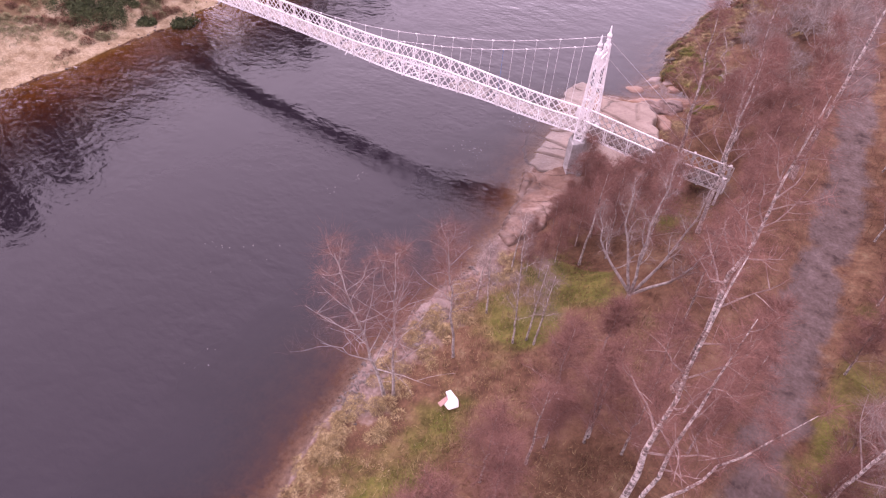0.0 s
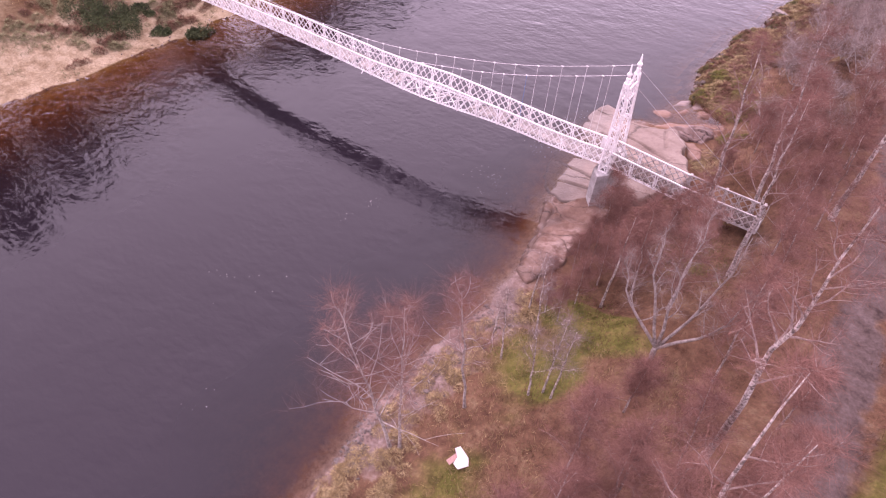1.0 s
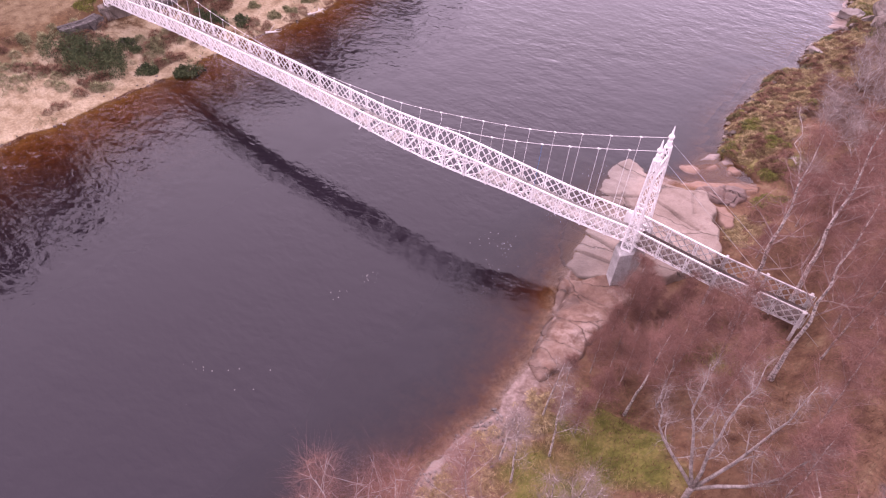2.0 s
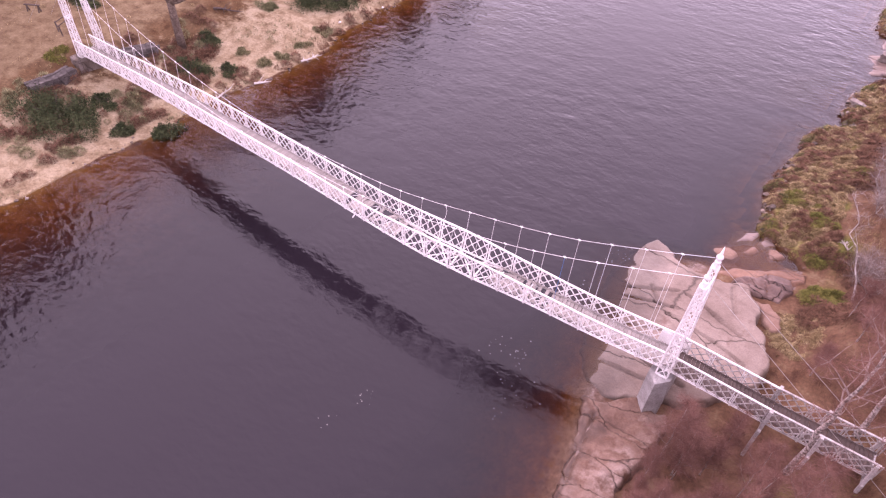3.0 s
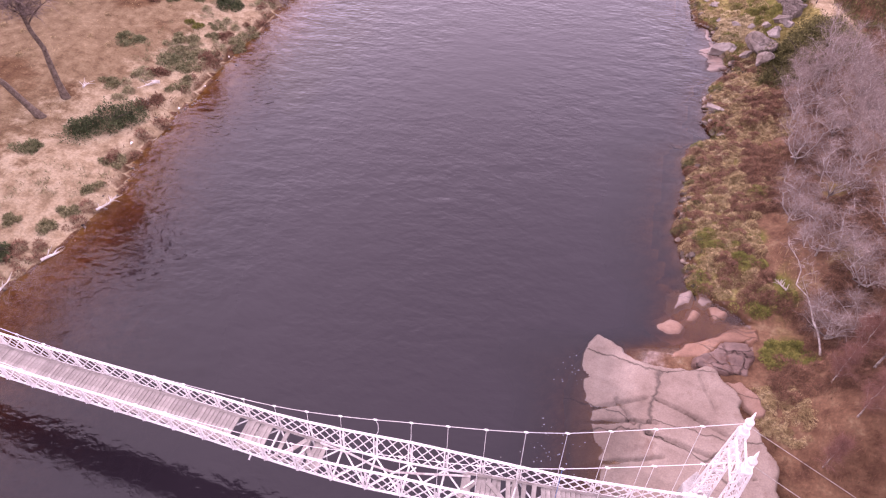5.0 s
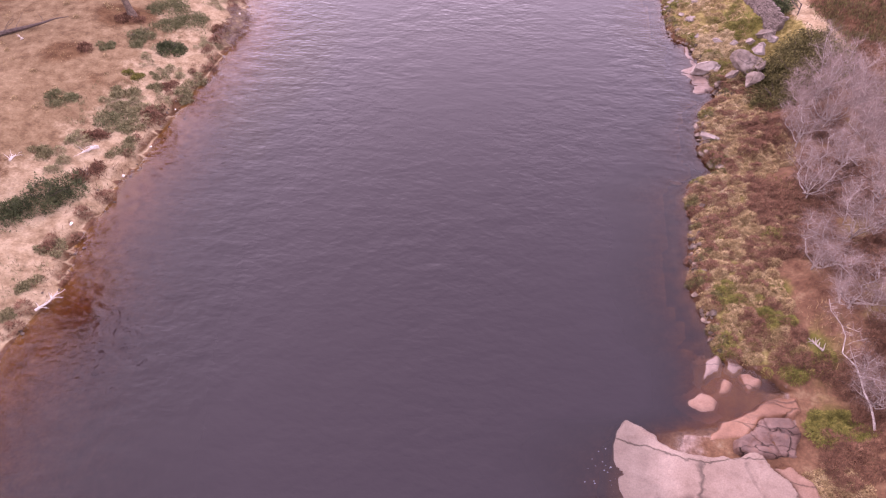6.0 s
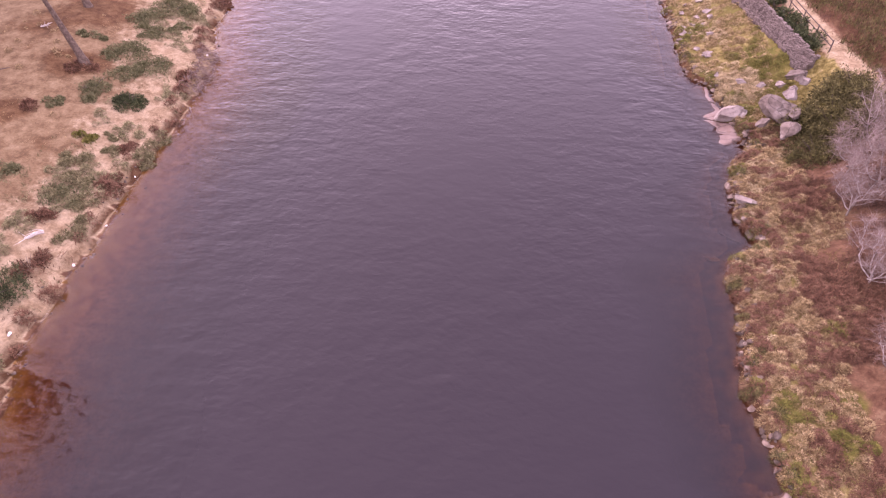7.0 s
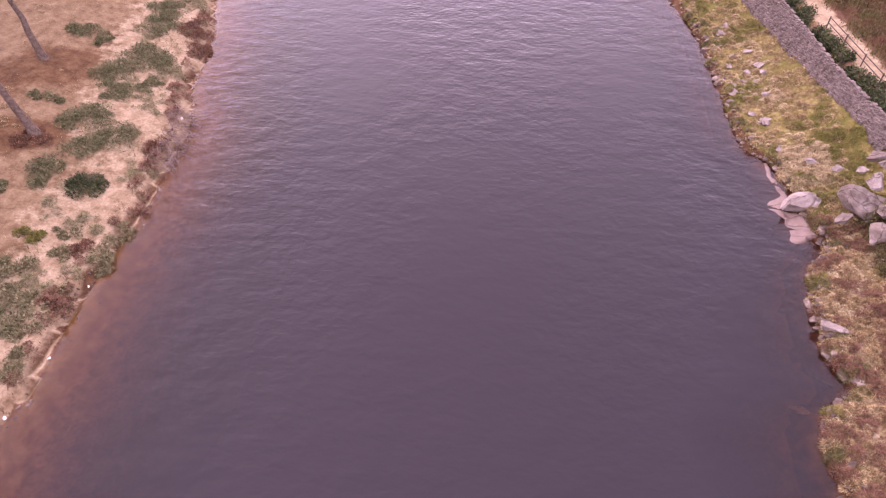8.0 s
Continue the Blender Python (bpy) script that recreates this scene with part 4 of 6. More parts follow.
def boulder(size, seed, mat, name="boulder", flat=0.6, sharp=True):
    """An angular, worn boulder about its own middle."""
    bm = bmesh.new()
    bmesh.ops.create_icosphere(bm, subdivisions=4, radius=1.0)
    rr = np.random.RandomState(seed)
    cuts = rr.normal(size=(13, 3))
    cuts /= np.linalg.norm(cuts, axis=1, keepdims=True)
    lim = rr.uniform(0.34, 0.68, 13)
    off = rr.uniform(0, 50, 3)
    for vv in bm.verts:
        p = np.array(vv.co)
        if sharp:
            for n, d in zip(cuts, lim):
                over = p @ n - d
                if over > 0:
                    p = p - n * over
        p = p * (1 + 0.10 * noise.noise(Vector(p * 2.6 + off)) + 0.06 * noise.noise(Vector(p * 6 + off)))
        vv.co = Vector(p)
    ext = [max(abs(vv.co[i]) for vv in bm.verts) for i in range(3)]
    for vv in bm.verts:
        vv.co = Vector([vv.co[i] / ext[i] * size[i] / 2 for i in range(3)])
    me = bpy.data.meshes.new(name)
    bm.to_mesh(me)
    bm.free()
    me.materials.append(mat)
    if not sharp:
        me.polygons.foreach_set("use_smooth", [True] * len(me.polygons))
    return new(name, me)


rock_slab("rock_slab", [(-4.1, -0.8), (-5.5, 1.6), (-6.5, 4.4), (-7.0, 7.4), (-6.4, 10.2), (-4.7, 11.5), (-3.3, 10.7), (-2.2, 9.9), (-0.6, 9.9), (1.0, 10.3), (2.1, 9.8), (2.9, 8.7), (3.3, 7.2), (4.3, 5.6), (4.6, 3.6), (3.2, 1.4), (1.4, -0.4), (-0.8, -1.3), (-2.0, -1.8), (-3.2, -1.7)],
          (0.84, 0.14, 0.015), GRANITE, "broad pink granite slab with dark cracks beside the pier",
          cracks=[((-5.2, 5.4), (-2.3, 6.1), 0.5), ((-2.3, 6.1), (-1.2, 6.1), 0.4), ((-3.3, 7.2), (-2.3, 5.9), 0.35), ((-1.3, 7.5), (0.7, 6.7), 0.45), ((-1.7, 5.5), (1.3, 4.7), 0.5), ((1.3, 4.7), (3.2, 3.9), 0.5), ((-0.3, 7.2), (2.4, 5.9), 0.4),
                  ((-4.7, 6.3), (-1.8, 7.5), 0.3), ((-4.6, 2.4), (1.0, 1.0), 0.45), ((-3.9, 3.4), (-0.8, 4.3), 0.35), ((0.8, 9.4), (1.6, 7.4), 0.3), ((-3.3, 0.3), (-0.8, 0.4), 0.3)],
          seed=31, lump=0.055, terrace=0.4, edge=0.32, awash=1.6)
rock_slab("rock_slab", [(-3.2, -2.3), (-2.9, -3.6), (-2.5, -5.2), (-2.1, -6.6), (-1.8, -8.0), (-1.2, -9.4), (-0.2, -9.8), (0.6, -8.6), (1.0, -7.0), (1.1, -5.2), (1.2, -3.6), (1.5, -2.0), (1.2, -0.9), (-1.2, -1.4)], (0.80, 0.16, 0.02), GRANITE_RED,
          "pink and rust-stained granite ledge below the bridge", cracks=[((-3.0, -3.0), (1.2, -3.2), 0.2), ((-2.0, -3.0), (-1.3, -8.6), 0.35), ((-1.5, -6.8), (0.6, -7.4), 0.16)], seed=41, lump=0.26, terrace=1.1)
rock_slab("rock_slab", [(-1.5, 10.3), (-0.2, 10.5), (1.2, 11.0), (2.4, 12.2), (4.0, 12.4), (4.7, 13.2), (4.3, 14.3), (3.0, 13.9), (1.9, 13.3), (0.6, 12.4), (-0.6, 11.5)], (0.47, 0.03, 0.0), ORANGE_ROCK, "low rusty orange bedrock awash beside the pool", seed=56, lump=0.1, edge=0.5, base=0.0)
rock_slab("rock_slab", [(0.5, 10.3), (0.9, 11.3), (2.1, 12.5), (3.6, 12.8), (4.2, 11.8), (3.7, 10.2), (2.6, 9.9), (1.6, 9.9)], (0.85, 0.10, 0.0), GRANITE_WET, "dark red broken rock between slab and bank",
          cracks=[((0.8, 10.9), (3.8, 10.6), 0.3), ((1.5, 11.8), (3.9, 11.5), 0.25), ((2.2, 12.4), (2.9, 10.0), 0.3)], seed=51, lump=0.34, terrace=1.2)
rock_slab("rock_slab", [(1.9, 9.7), (3.0, 9.9), (3.9, 9.2), (4.2, 7.8), (3.6, 7.0), (2.9, 8.4)], (0.98, 0.08, 0.0), GRANITE_PINK, "salmon pink granite at the foot of the bank", seed=54, lump=0.1, terrace=0.3)
rock_slab("rock_slab", [(0.2, 52.4), (2.6, 52.8), (2.8, 49.4), (3.3, 47.2), (4.2, 44.4), (2.0, 43.2), (0.4, 44.6), (-0.2, 48.2)], (0.37, 0.10, 0.0), SHELF, "low pink granite shelf washed by the river", cracks=[((0.6, 47.4), (3.2, 46.8), 0.2), ((1.0, 50.0), (2.6, 49.6), 0.16), ((1.4, 45.4), (3.6, 45.0), 0.16)], seed=61, lump=0.08, edge=0.5)
rock_slab("rock_slab", [(-1.9, -14.4), (-2.2, -17.5), (-2.1, -20.2), (-1.5, -22.4), (-0.6, -22.0), (-0.4, -19.6), (-0.3, -17.0), (-0.4, -14.4)], (0.52, 0.16, 0.0), SHELF, "low rough shelf of pink rock on the shore", cracks=[((-2.0, -16.0), (-0.4, -15.6), 0.25), ((-2.0, -18.2), (-0.5, -18.4), 0.25), ((-1.8, -20.4), (-0.6, -20.2), 0.2)], seed=71, lump=0.24, terrace=0.8)

for k, (poly, mat) in enumerate((([(-1.3, 13.0), (-0.6, 13.6), (0.0, 13.2), (-0.2, 12.8), (-0.8, 12.6)], GRANITE_PINK), ([(-0.1, 13.6), (0.6, 14.8), (1.1, 14.5), (0.9, 13.7)], GRANITE_PINK), ([(1.4, 14.8), (2.0, 15.3), (2.5, 14.9), (1.9, 14.3)], GRANITE_PINK),
                            ([(-0.2, 15.7), (0.3, 16.5), (0.8, 16.2), (0.5, 15.2), (-0.3, 14.8)], SHELF), ([(0.9, 16.2), (1.4, 16.3), (1.8, 15.7), (1.2, 15.2), (0.8, 15.4)], SHELF))):
    mid = np.mean(poly, 0)
    poly = [tuple(mid + (np.array(p) - mid) * 1.3) for p in poly]
    rock_slab("boulder", poly, (0.49 if mat is GRANITE_PINK else 0.40, 0.04, 0.0), mat, "flat pink boulder standing in the shallow pool", seed=90 + 7 * k, step=0.1, edge=0.3, base=0.1, lump=0.05)["group"] = "boulders in the pool"
for x, y, z, s, yaw, seed, lab in ((3.1, 47.3, 0.8, (2.7, 1.8, 1.4), 20, 11, "pale angular boulder at the water's edge"), (5.9, 46.2, 2.3, (3.6, 2.4, 2.1), -25, 12, "large grey angular boulder on the grassy bank"),
                                   (6.3, 48.3, 3.2, (1.1, 0.8, 0.7), 30, 13, "pale angular boulder on the grassy bank"), (7.9, 49.9, 3.2, (2.0, 1.3, 1.0), 10, 14, "grey angular boulder on the grassy bank"),
                                   (2.3, 36.8, 0.6, (2.0, 1.0, 0.8), -8, 15, "flat pale stone on the shore"), (-0.55, 31.6, 0.22, (1.2, 0.6, 0.4), -5, 16, "flat stone just under the water"),
                                   (7.6, 48.6, 3.6, (1.0, 0.8, 0.6), 50, 17, "grey boulder at the foot of the revetment"), (5.9, 43.2, 2.5, (2.2, 1.7, 1.5), 70, 18, "grey boulder on the grassy bank"),
                                   (6.9, 47.4, 2.9, (1.5, 1.1, 0.9), 15, 21, "pale angular boulder in a pile on the bank"), (7.4, 48.0, 3.0, (1.1, 0.9, 0.8), 65, 22, "pale angular boulder in a pile on the bank"), (4.9, 45.0, 1.8, (1.3, 0.9, 0.8), 35, 23, "grey boulder below the gorse"), (6.6, 45.0, 2.7, (1.6, 1.1, 1.0), 80, 24, "grey boulder below the gorse"), (8.3, 48.9, 3.3, (1.2, 0.9, 0.7), 5, 25, "pale angular boulder in a pile on the bank"),
                                   (4.2, 50.6, 1.9, (1.0, 0.7, 0.5), 0, 19, "pale stone on the grassy bank"), (5.3, 49.2, 2.5, (0.7, 0.6, 0.5), 0, 20, "pale stone on the grassy bank")):
    ob = boulder(s, seed, PALE_STONE if "pale" in lab or "water" in lab else STONE)
    zz = max(z, float(height(x, y)) + 0.1 * s[2]) if z > 0.3 else z
    ob.matrix_world = pose(x, y, zz, 0, 0, yaw)
    tagged(ob, lab, "boulder")

rr = np.random.RandomState(63)
flags = [boulder((sx, sx * 0.7, sx * 0.5), 640 + k, PALE_STONE, "bank_stone") for k, sx in enumerate((0.9, 0.7, 0.55))]
for k in range(34):
    y = rr.uniform(49.5, 72)
    x = float(lerp(SHORE_E, np.array([y]))[0]) + (rr.uniform(0.5, 1.9) if k % 3 else rr.uniform(1.9, 3.6))
    m = pose(x, y, float(height(x, y)) + 0.12, rr.uniform(-9, 9), rr.uniform(-9, 9), rr.uniform(0, 360))
    ob = flags[k] if k < 3 else copy_thing(flags[k % 3], m)
    ob.matrix_world = m
    tagged(ob, "pale stone half sunk in the grassy bank", "stone", "pale stones on the bank")

# small stones along both edges of the water
bm = bmesh.new()
bmesh.ops.create_icosphere(bm, subdivisions=2, radius=1.0)
BALL_V, BALL_F = np.array([vv.co[:] for vv in bm.verts]), [tuple(vv.index for vv in ff.verts) for ff in bm.faces]
bm.free()


def worn_stone(acc, c, size, yaw, rr):
    v = BALL_V.copy()
    cuts = rr.normal(size=(9, 3))
    cuts /= np.linalg.norm(cuts, axis=1, keepdims=True)
    for n, d in zip(cuts, rr.uniform(0.4, 0.85, 9)):
        v = v - np.outer(np.clip(v @ n - d, 0, None), n)
    v = v * np.asarray(size) / 2
    ca, sa = math.cos(yaw), math.sin(yaw)
    acc.add(np.c_[v[:, 0] * ca - v[:, 1] * sa, v[:, 0] * sa + v[:, 1] * ca, v[:, 2]] + np.asarray(c), BALL_F)


acc = Acc()
rr = np.random.RandomState(77)
for k in range(430):
    if k % 3:
        y = rr.uniform(17, 82)
        x = float(shore_e(np.array([y]))[0]) + abs(rr.normal(0.0, 0.35)) * (2.0 if k % 4 == 0 else 1.0) - 0.1
        s = rr.uniform(0.12, 0.42) * (1.7 if rr.rand() < 0.2 and y > 25 else 1.0)
    else:
        y = rr.uniform(-18, 72)
        x = float(shore_w(np.array([y]))[0]) + rr.normal(0.0, 0.35)
        s = rr.uniform(0.1, 0.3)
    worn_stone(acc, (x, y, max(float(height(x, y)), WL - 0.1) + 0.1 * s), (s * 1.4, s, s * 0.8), rr.uniform(0, 6.28), rr)
pebbles = Acc()
for k in range(520):
    y = rr.uniform(-25, -12.5)
    x = float(shore_e(np.array([y]))[0]) + abs(rr.normal(0.0, 0.9)) - 0.3
    s = rr.uniform(0.05, 0.2) * (1.8 if k % 13 == 0 else 1.0)
    worn_stone(pebbles, (x, y, max(float(height(x, y)), WL - 0.1) + 0.1 * s), (s * 1.4, s, s * 0.8), rr.uniform(0, 6.28), rr)
for k in range(110):
    y = rr.uniform(16.5, 45)
    x = float(shore_e(np.array([y]))[0]) + abs(rr.normal(0.1, 0.45)) - 0.05
    s = rr.uniform(0.14, 0.5)
    worn_stone(acc, (x, y, max(float(height(x, y)), WL - 0.1) + 0.25 * s), (s * 1.4, s, s * 0.8), rr.uniform(0, 6.28), rr)
tagged(part("shore_pebbles", pebbles, RUBBLE), "pale grey pebbles on the shingle shore", "pebbles", kind="stuff")
tagged(part("shore_stones", acc, SHORE_STONE), "small dark and pale stones along the water's edge", "stones", kind="stuff")

# stone revetment below the path
REVET = np.array([(51.7, 8.7, 9.7), (55.5, 7.9, 8.7), (60, 7.0, 7.75), (66.5, 5.8, 6.9), (73.8, 4.5, 5.9), (82, 3.0, 4.5), (92, 0.8, 2.5)])
revetment = tagged(empty("revetment", (8.3, 50.8, 2.5)), "sloping grey stone revetment between path and river", "revetment")
core, stones = Acc(), Acc()
rr = np.random.RandomState(81)


def revet_z(y, u):
    lo = float(height(np.interp(y, REVET[:, 0], REVET[:, 1]), y))
    return lo + 0.12 + (3.75 - lo) * u


for k in range(4200):
    y = rr.uniform(51.6, 92)
    lo, hi = np.interp(y, REVET[:, 0], REVET[:, 1]), np.interp(y, REVET[:, 0], REVET[:, 2])
    u = rr.uniform(-0.04, 1.02)
    s = rr.uniform(0.13, 0.33)
    stones_box(stones, (lo + (hi - lo) * u, y, revet_z(y, u) + rr.uniform(-0.03, 0.02)), (s, s * 0.8, 0.24), rr.uniform(0, 6.28), rr, 0.2)
for y0, y1 in zip(REVET[:-1], REVET[1:]):
    a = [(y0[1], y0[0], revet_z(y0[0], 0) - 0.05), (y0[2], y0[0], revet_z(y0[0], 1) - 0.05), (y1[2], y1[0], revet_z(y1[0], 1) - 0.05), (y1[1], y1[0], revet_z(y1[0], 0) - 0.05)]
    b = [(px, py, pz - 2.6) for px, py, pz in a]
    core.add(a + b, [(0, 1, 2, 3), (0, 3, 7, 4), (1, 5, 6, 2), (0, 4, 5, 1), (3, 2, 6, 7)])
for nm, acc in (("core", core), ("stonework", stones)):
    ob = part(nm, acc, RUBBLE, revetment)
    ob.matrix_parent_inverse = Matrix.Translation(revetment.location).inverted()
    if nm == "stonework":
        ob["kind"] = "stuff"


# ---- plants ----
def blades(rr, pts, length, width, lean=0.6, tip=(0, 0, 0)):
    """Loose grass-like triangles rooted at pts."""
    n = len(pts)
    a = rr.uniform(0, 2 * np.pi, n)
    ln = length * rr.uniform(0.5, 1.25, n)
    out = lean * np.abs(rr.normal(0, 1, n))
    d = np.stack([np.cos(a) * out, np.sin(a) * out, np.ones(n)], -1)
    d /= np.linalg.norm(d, axis=1, keepdims=True)
    b = rr.uniform(0, 2 * np.pi, n)
    s = np.stack([np.cos(b), np.sin(b), 0 * b], -1) * (width * rr.uniform(0.6, 1.3, n))[:, None] / 2
    return np.stack([pts - s, pts + s, pts + d * ln[:, None] + np.asarray(tip)], 1)


def leaf_cloud(rr, centre, radii, n, size, droop=0.3):
    """Small leaves through a dome, denser to its skin, with an uneven outline."""
    u = rr.normal(size=(n, 3))
    u /= np.linalg.norm(u, axis=1, keepdims=True)
    u[:, 2] = np.abs(u[:, 2]) * 1.0 - 0.12
    bumps = 1 + 0.22 * np.sin(u[:, 0] * 5 + centre[0]) * np.cos(u[:, 1] * 6 + centre[1]) + 0.16 * np.sin(u[:, 1] * 11 + u[:, 0] * 7)
    r = rr.uniform(0.35, 1.0, n) ** 0.5 * bumps
    p = np.asarray(centre) + u * r[:, None] * np.asarray(radii)
    d = u + rr.normal(0, 0.7, (n, 3))
    d /= np.linalg.norm(d, axis=1, keepdims=True)
    s = np.cross(d, rr.normal(size=(n, 3)))
    s /= np.linalg.norm(s, axis=1, keepdims=True)
    ln = size * rr.uniform(0.6, 1.5, n)[:, None]
    return np.stack([p - s * ln * 0.28, p + s * ln * 0.28, p + d * ln], 1)


def shrub(name, x, y, rx, ry, h, mat, label, seed, n=900, size=0.16, yaw=0.0, category="shrub", group="", stems=True):
    rr = np.random.RandomState(seed)
    z = float(height(x, y))
    thing = tagged(empty(name, (x, y, z)), label, category, group)
    rx, ry, h = rx * 1.15, ry * 1.15, h * 0.85
    tris = []
    lobes = int(np.clip(round(4 + 3.2 * rx * ry), 4, 16))
    ca, sa = math.cos(yaw), math.sin(yaw)
    for k in range(lobes):
        q, a = math.sqrt(rr.rand()) * 0.82, rr.uniform(0, 6.283)
        cx, cy, f = q * math.cos(a) * rx, q * math.sin(a) * ry, rr.uniform(0.3, 0.62) * (1.1 - 0.45 * q)
        qx, qy = cx * ca - cy * sa, cx * sa + cy * ca
        m = f * (0.55 * min(rx, ry) + 0.45 * max(rx, ry)) + 0.06
        gz = float(height(x + qx, y + qy)) - z
        tris.append(leaf_cloud(rr, (qx, qy, gz - 0.05), (m * rr.uniform(0.8, 1.3), m * rr.uniform(0.8, 1.3), h * rr.uniform(0.6, 1.1)), n // lobes, size))
    acc = Acc()
    acc.tris(np.concatenate(tris))
    part("foliage", acc, mat, thing)
    if stems:
        acc = Acc()
        for k in range(7):
            a = rr.uniform(0, 6.28)
            tipp = np.array((math.cos(a) * rx * 0.6, math.sin(a) * ry * 0.6, h * 0.8))
            acc.tube([np.array((0, 0, -0.15)), tipp * 0.5 + (0, 0, 0.05), tipp], [0.03, 0.02, 0.008], 4)
        part("stems", acc, OLD_TIMBER, thing)
    return thing


def limb_path(rr, p, d, length, steps, wander, rise):
    pts = [np.array(p, float)]
    d = np.array(d, float)
    for k in range(steps):
        d = d + rr.normal(0, wander, 3) + (0, 0, rise)
        d /= np.linalg.norm(d)
        pts.append(pts[-1] + d * length / steps)
    return np.array(pts)


def bare_tree(name, seed, h, r, bark, twig, limb=None, limbs=14, first=0.35, spread=0.9, reach=0.32, twigs=14, lean=(0, 0), forks=(), droop=-0.1, twig_len=0.85, wander=0.05, width=0.007, crook=0.05):
    """A leafless tree about its own foot: a tapered trunk (and forks), limbs with branches, and a crown of fine twigs."""
    rr = np.random.RandomState(seed)
    thing = empty(name)
    trunk, branch, ends = Acc(), Acc(), []

    def crown(pts, rad, n_limbs, lo, scale):
        m = len(pts) - 1
        for k in range(n_limbs):
            u = lo + (1 - lo) * (k + rr.rand()) / n_limbs
            i = min(int(u * m), m - 1)
            p = pts[i] + (pts[i + 1] - pts[i]) * (u * m - i)
            a = k * 2.4 + rr.uniform(-0.5, 0.5)
            d = np.array((math.cos(a) * spread, math.sin(a) * spread, rr.uniform(0.6, 1.1)))
            ln = h * reach * scale * (1.15 - u) * rr.uniform(0.75, 1.25) + 0.35
            limb = limb_path(rr, p, d / np.linalg.norm(d), ln, 5, 0.16, 0.05)
            r0 = max(0.012, min(rad * 0.45 * (1.15 - u), 0.02 * ln + 0.008))
            branch.tube(limb, np.linspace(r0, 0.006, 6), 4)
            for j in range(5):
                w = 0.3 + 0.7 * (j + rr.rand()) / 5
                q = limb[min(int(w * 5), 4)]
                a2 = rr.uniform(0, 6.28)
                dd = np.array((math.cos(a2), math.sin(a2), rr.uniform(0.1, 0.9)))
                sub = limb_path(rr, q, dd / np.linalg.norm(dd), ln * 0.42 * rr.uniform(0.6, 1.2), 3, 0.2, 0.03)
                branch.tube(sub, np.linspace(max(0.006, r0 * 0.4), 0.004, 4), 3)
                ends.extend(sub[1:])
            ends.extend(limb[2:])

    top = np.array((lean[0], lean[1], h))
    steps = 10
    pts = [np.array((0, 0, -0.3))]
    for k in range(1, steps + 1):
        u = k / steps
        pts.append(top * (u, u, u) * np.array((1, 1, 1)) + np.r_[rr.normal(0, wander * h * 0.12, 2), 0] * math.sin(u * 3.1) + (0, 0, 0))
    pts = np.array(pts)
    if not forks:
        flared = np.concatenate([pts[:1], pts[:1] + (pts[1] - pts[0]) * 0.3, pts[:1] + (pts[1] - pts[0]) * 0.55, pts[1:]])
        up = np.r_[0.0, 0.03, 0.055, np.linspace(0, 1, steps + 1)[1:]]
        trunk.tube(flared, r * (1 - up ** 0.9) * 0.95 * np.r_[1.55, 1.3, 1.1, np.ones(steps)] + 0.012, 8)
        crown(pts, r, limbs, first, 1.0)
    else:
        stem = pts[:4] * np.array((1, 1, 1))
        stem[:, 2] *= forks[0][3] / max(stem[-1][2], 1e-6)
        stem[0][2] = -0.3
        trunk.tube(stem, np.linspace(r, r * 0.8, 4), 9)
        mains = []
        for fx, fy, fz, _ in forks:
            main = Acc()
            mains.append(main)
            e = np.array((fx, fy, fz), float)
            s0 = stem[-1] - (0, 0, 0.1)
            path = np.array([s0 + (e - s0) * u + np.r_[(e - s0)[:2] * 0.25 * math.sin(u * 3.14), 0] + rr.normal(0, crook, 3) * (0 < u < 1) for u in np.linspace(0, 1, 8)])
            main.tube(path, r * 0.55 * (1 - np.linspace(0, 1, 8) ** 0.85) + 0.012, 7)
            crown(path, r * 0.6, limbs, first, 0.7)
    ends = np.array(ends)
    tw = Acc()
    n = len(ends) * twigs
    p = np.repeat(ends, twigs, 0) + rr.normal(0, 0.05, (n, 3))
    d = rr.normal(0, 1, (n, 3)) * (1, 1, 0.7) + (0, 0, 0.25)
    d /= np.linalg.norm(d, axis=1, keepdims=True)
    ln = twig_len * rr.uniform(0.4, 1.3, n)[:, None]
    mid = p + d * ln * 0.5
    end = mid + (d + rr.normal(0, 0.25, (n, 3)) + (0, 0, droop)) * ln * 0.5
    s = np.cross(d, rr.normal(size=(n, 3)))
    s /= np.linalg.norm(s, axis=1, keepdims=True)
    s *= width / 2
    tw.quads(np.stack([p - s, p + s, mid + s * 0.7, mid - s * 0.7], 1))
    tw.tris(np.stack([mid - s * 0.7, mid + s * 0.7, end], 1))
    part("trunk", trunk, bark, thing, smooth=True)
    for main in (mains if forks else ()):
        part("main_limb", main, bark, thing, smooth=True)
    part("branchwork", branch, limb or bark, thing)["kind"] = "stuff"
    part("crown", tw, twig, thing)["kind"] = "stuff"
    return thing


def plant(tree, x, y, yaw=0, label="", group=""):
    tree.matrix_basis = pose(x, y, float(height(x, y)), 0, 0, yaw)
    return tagged(tree, label, "tree", group)


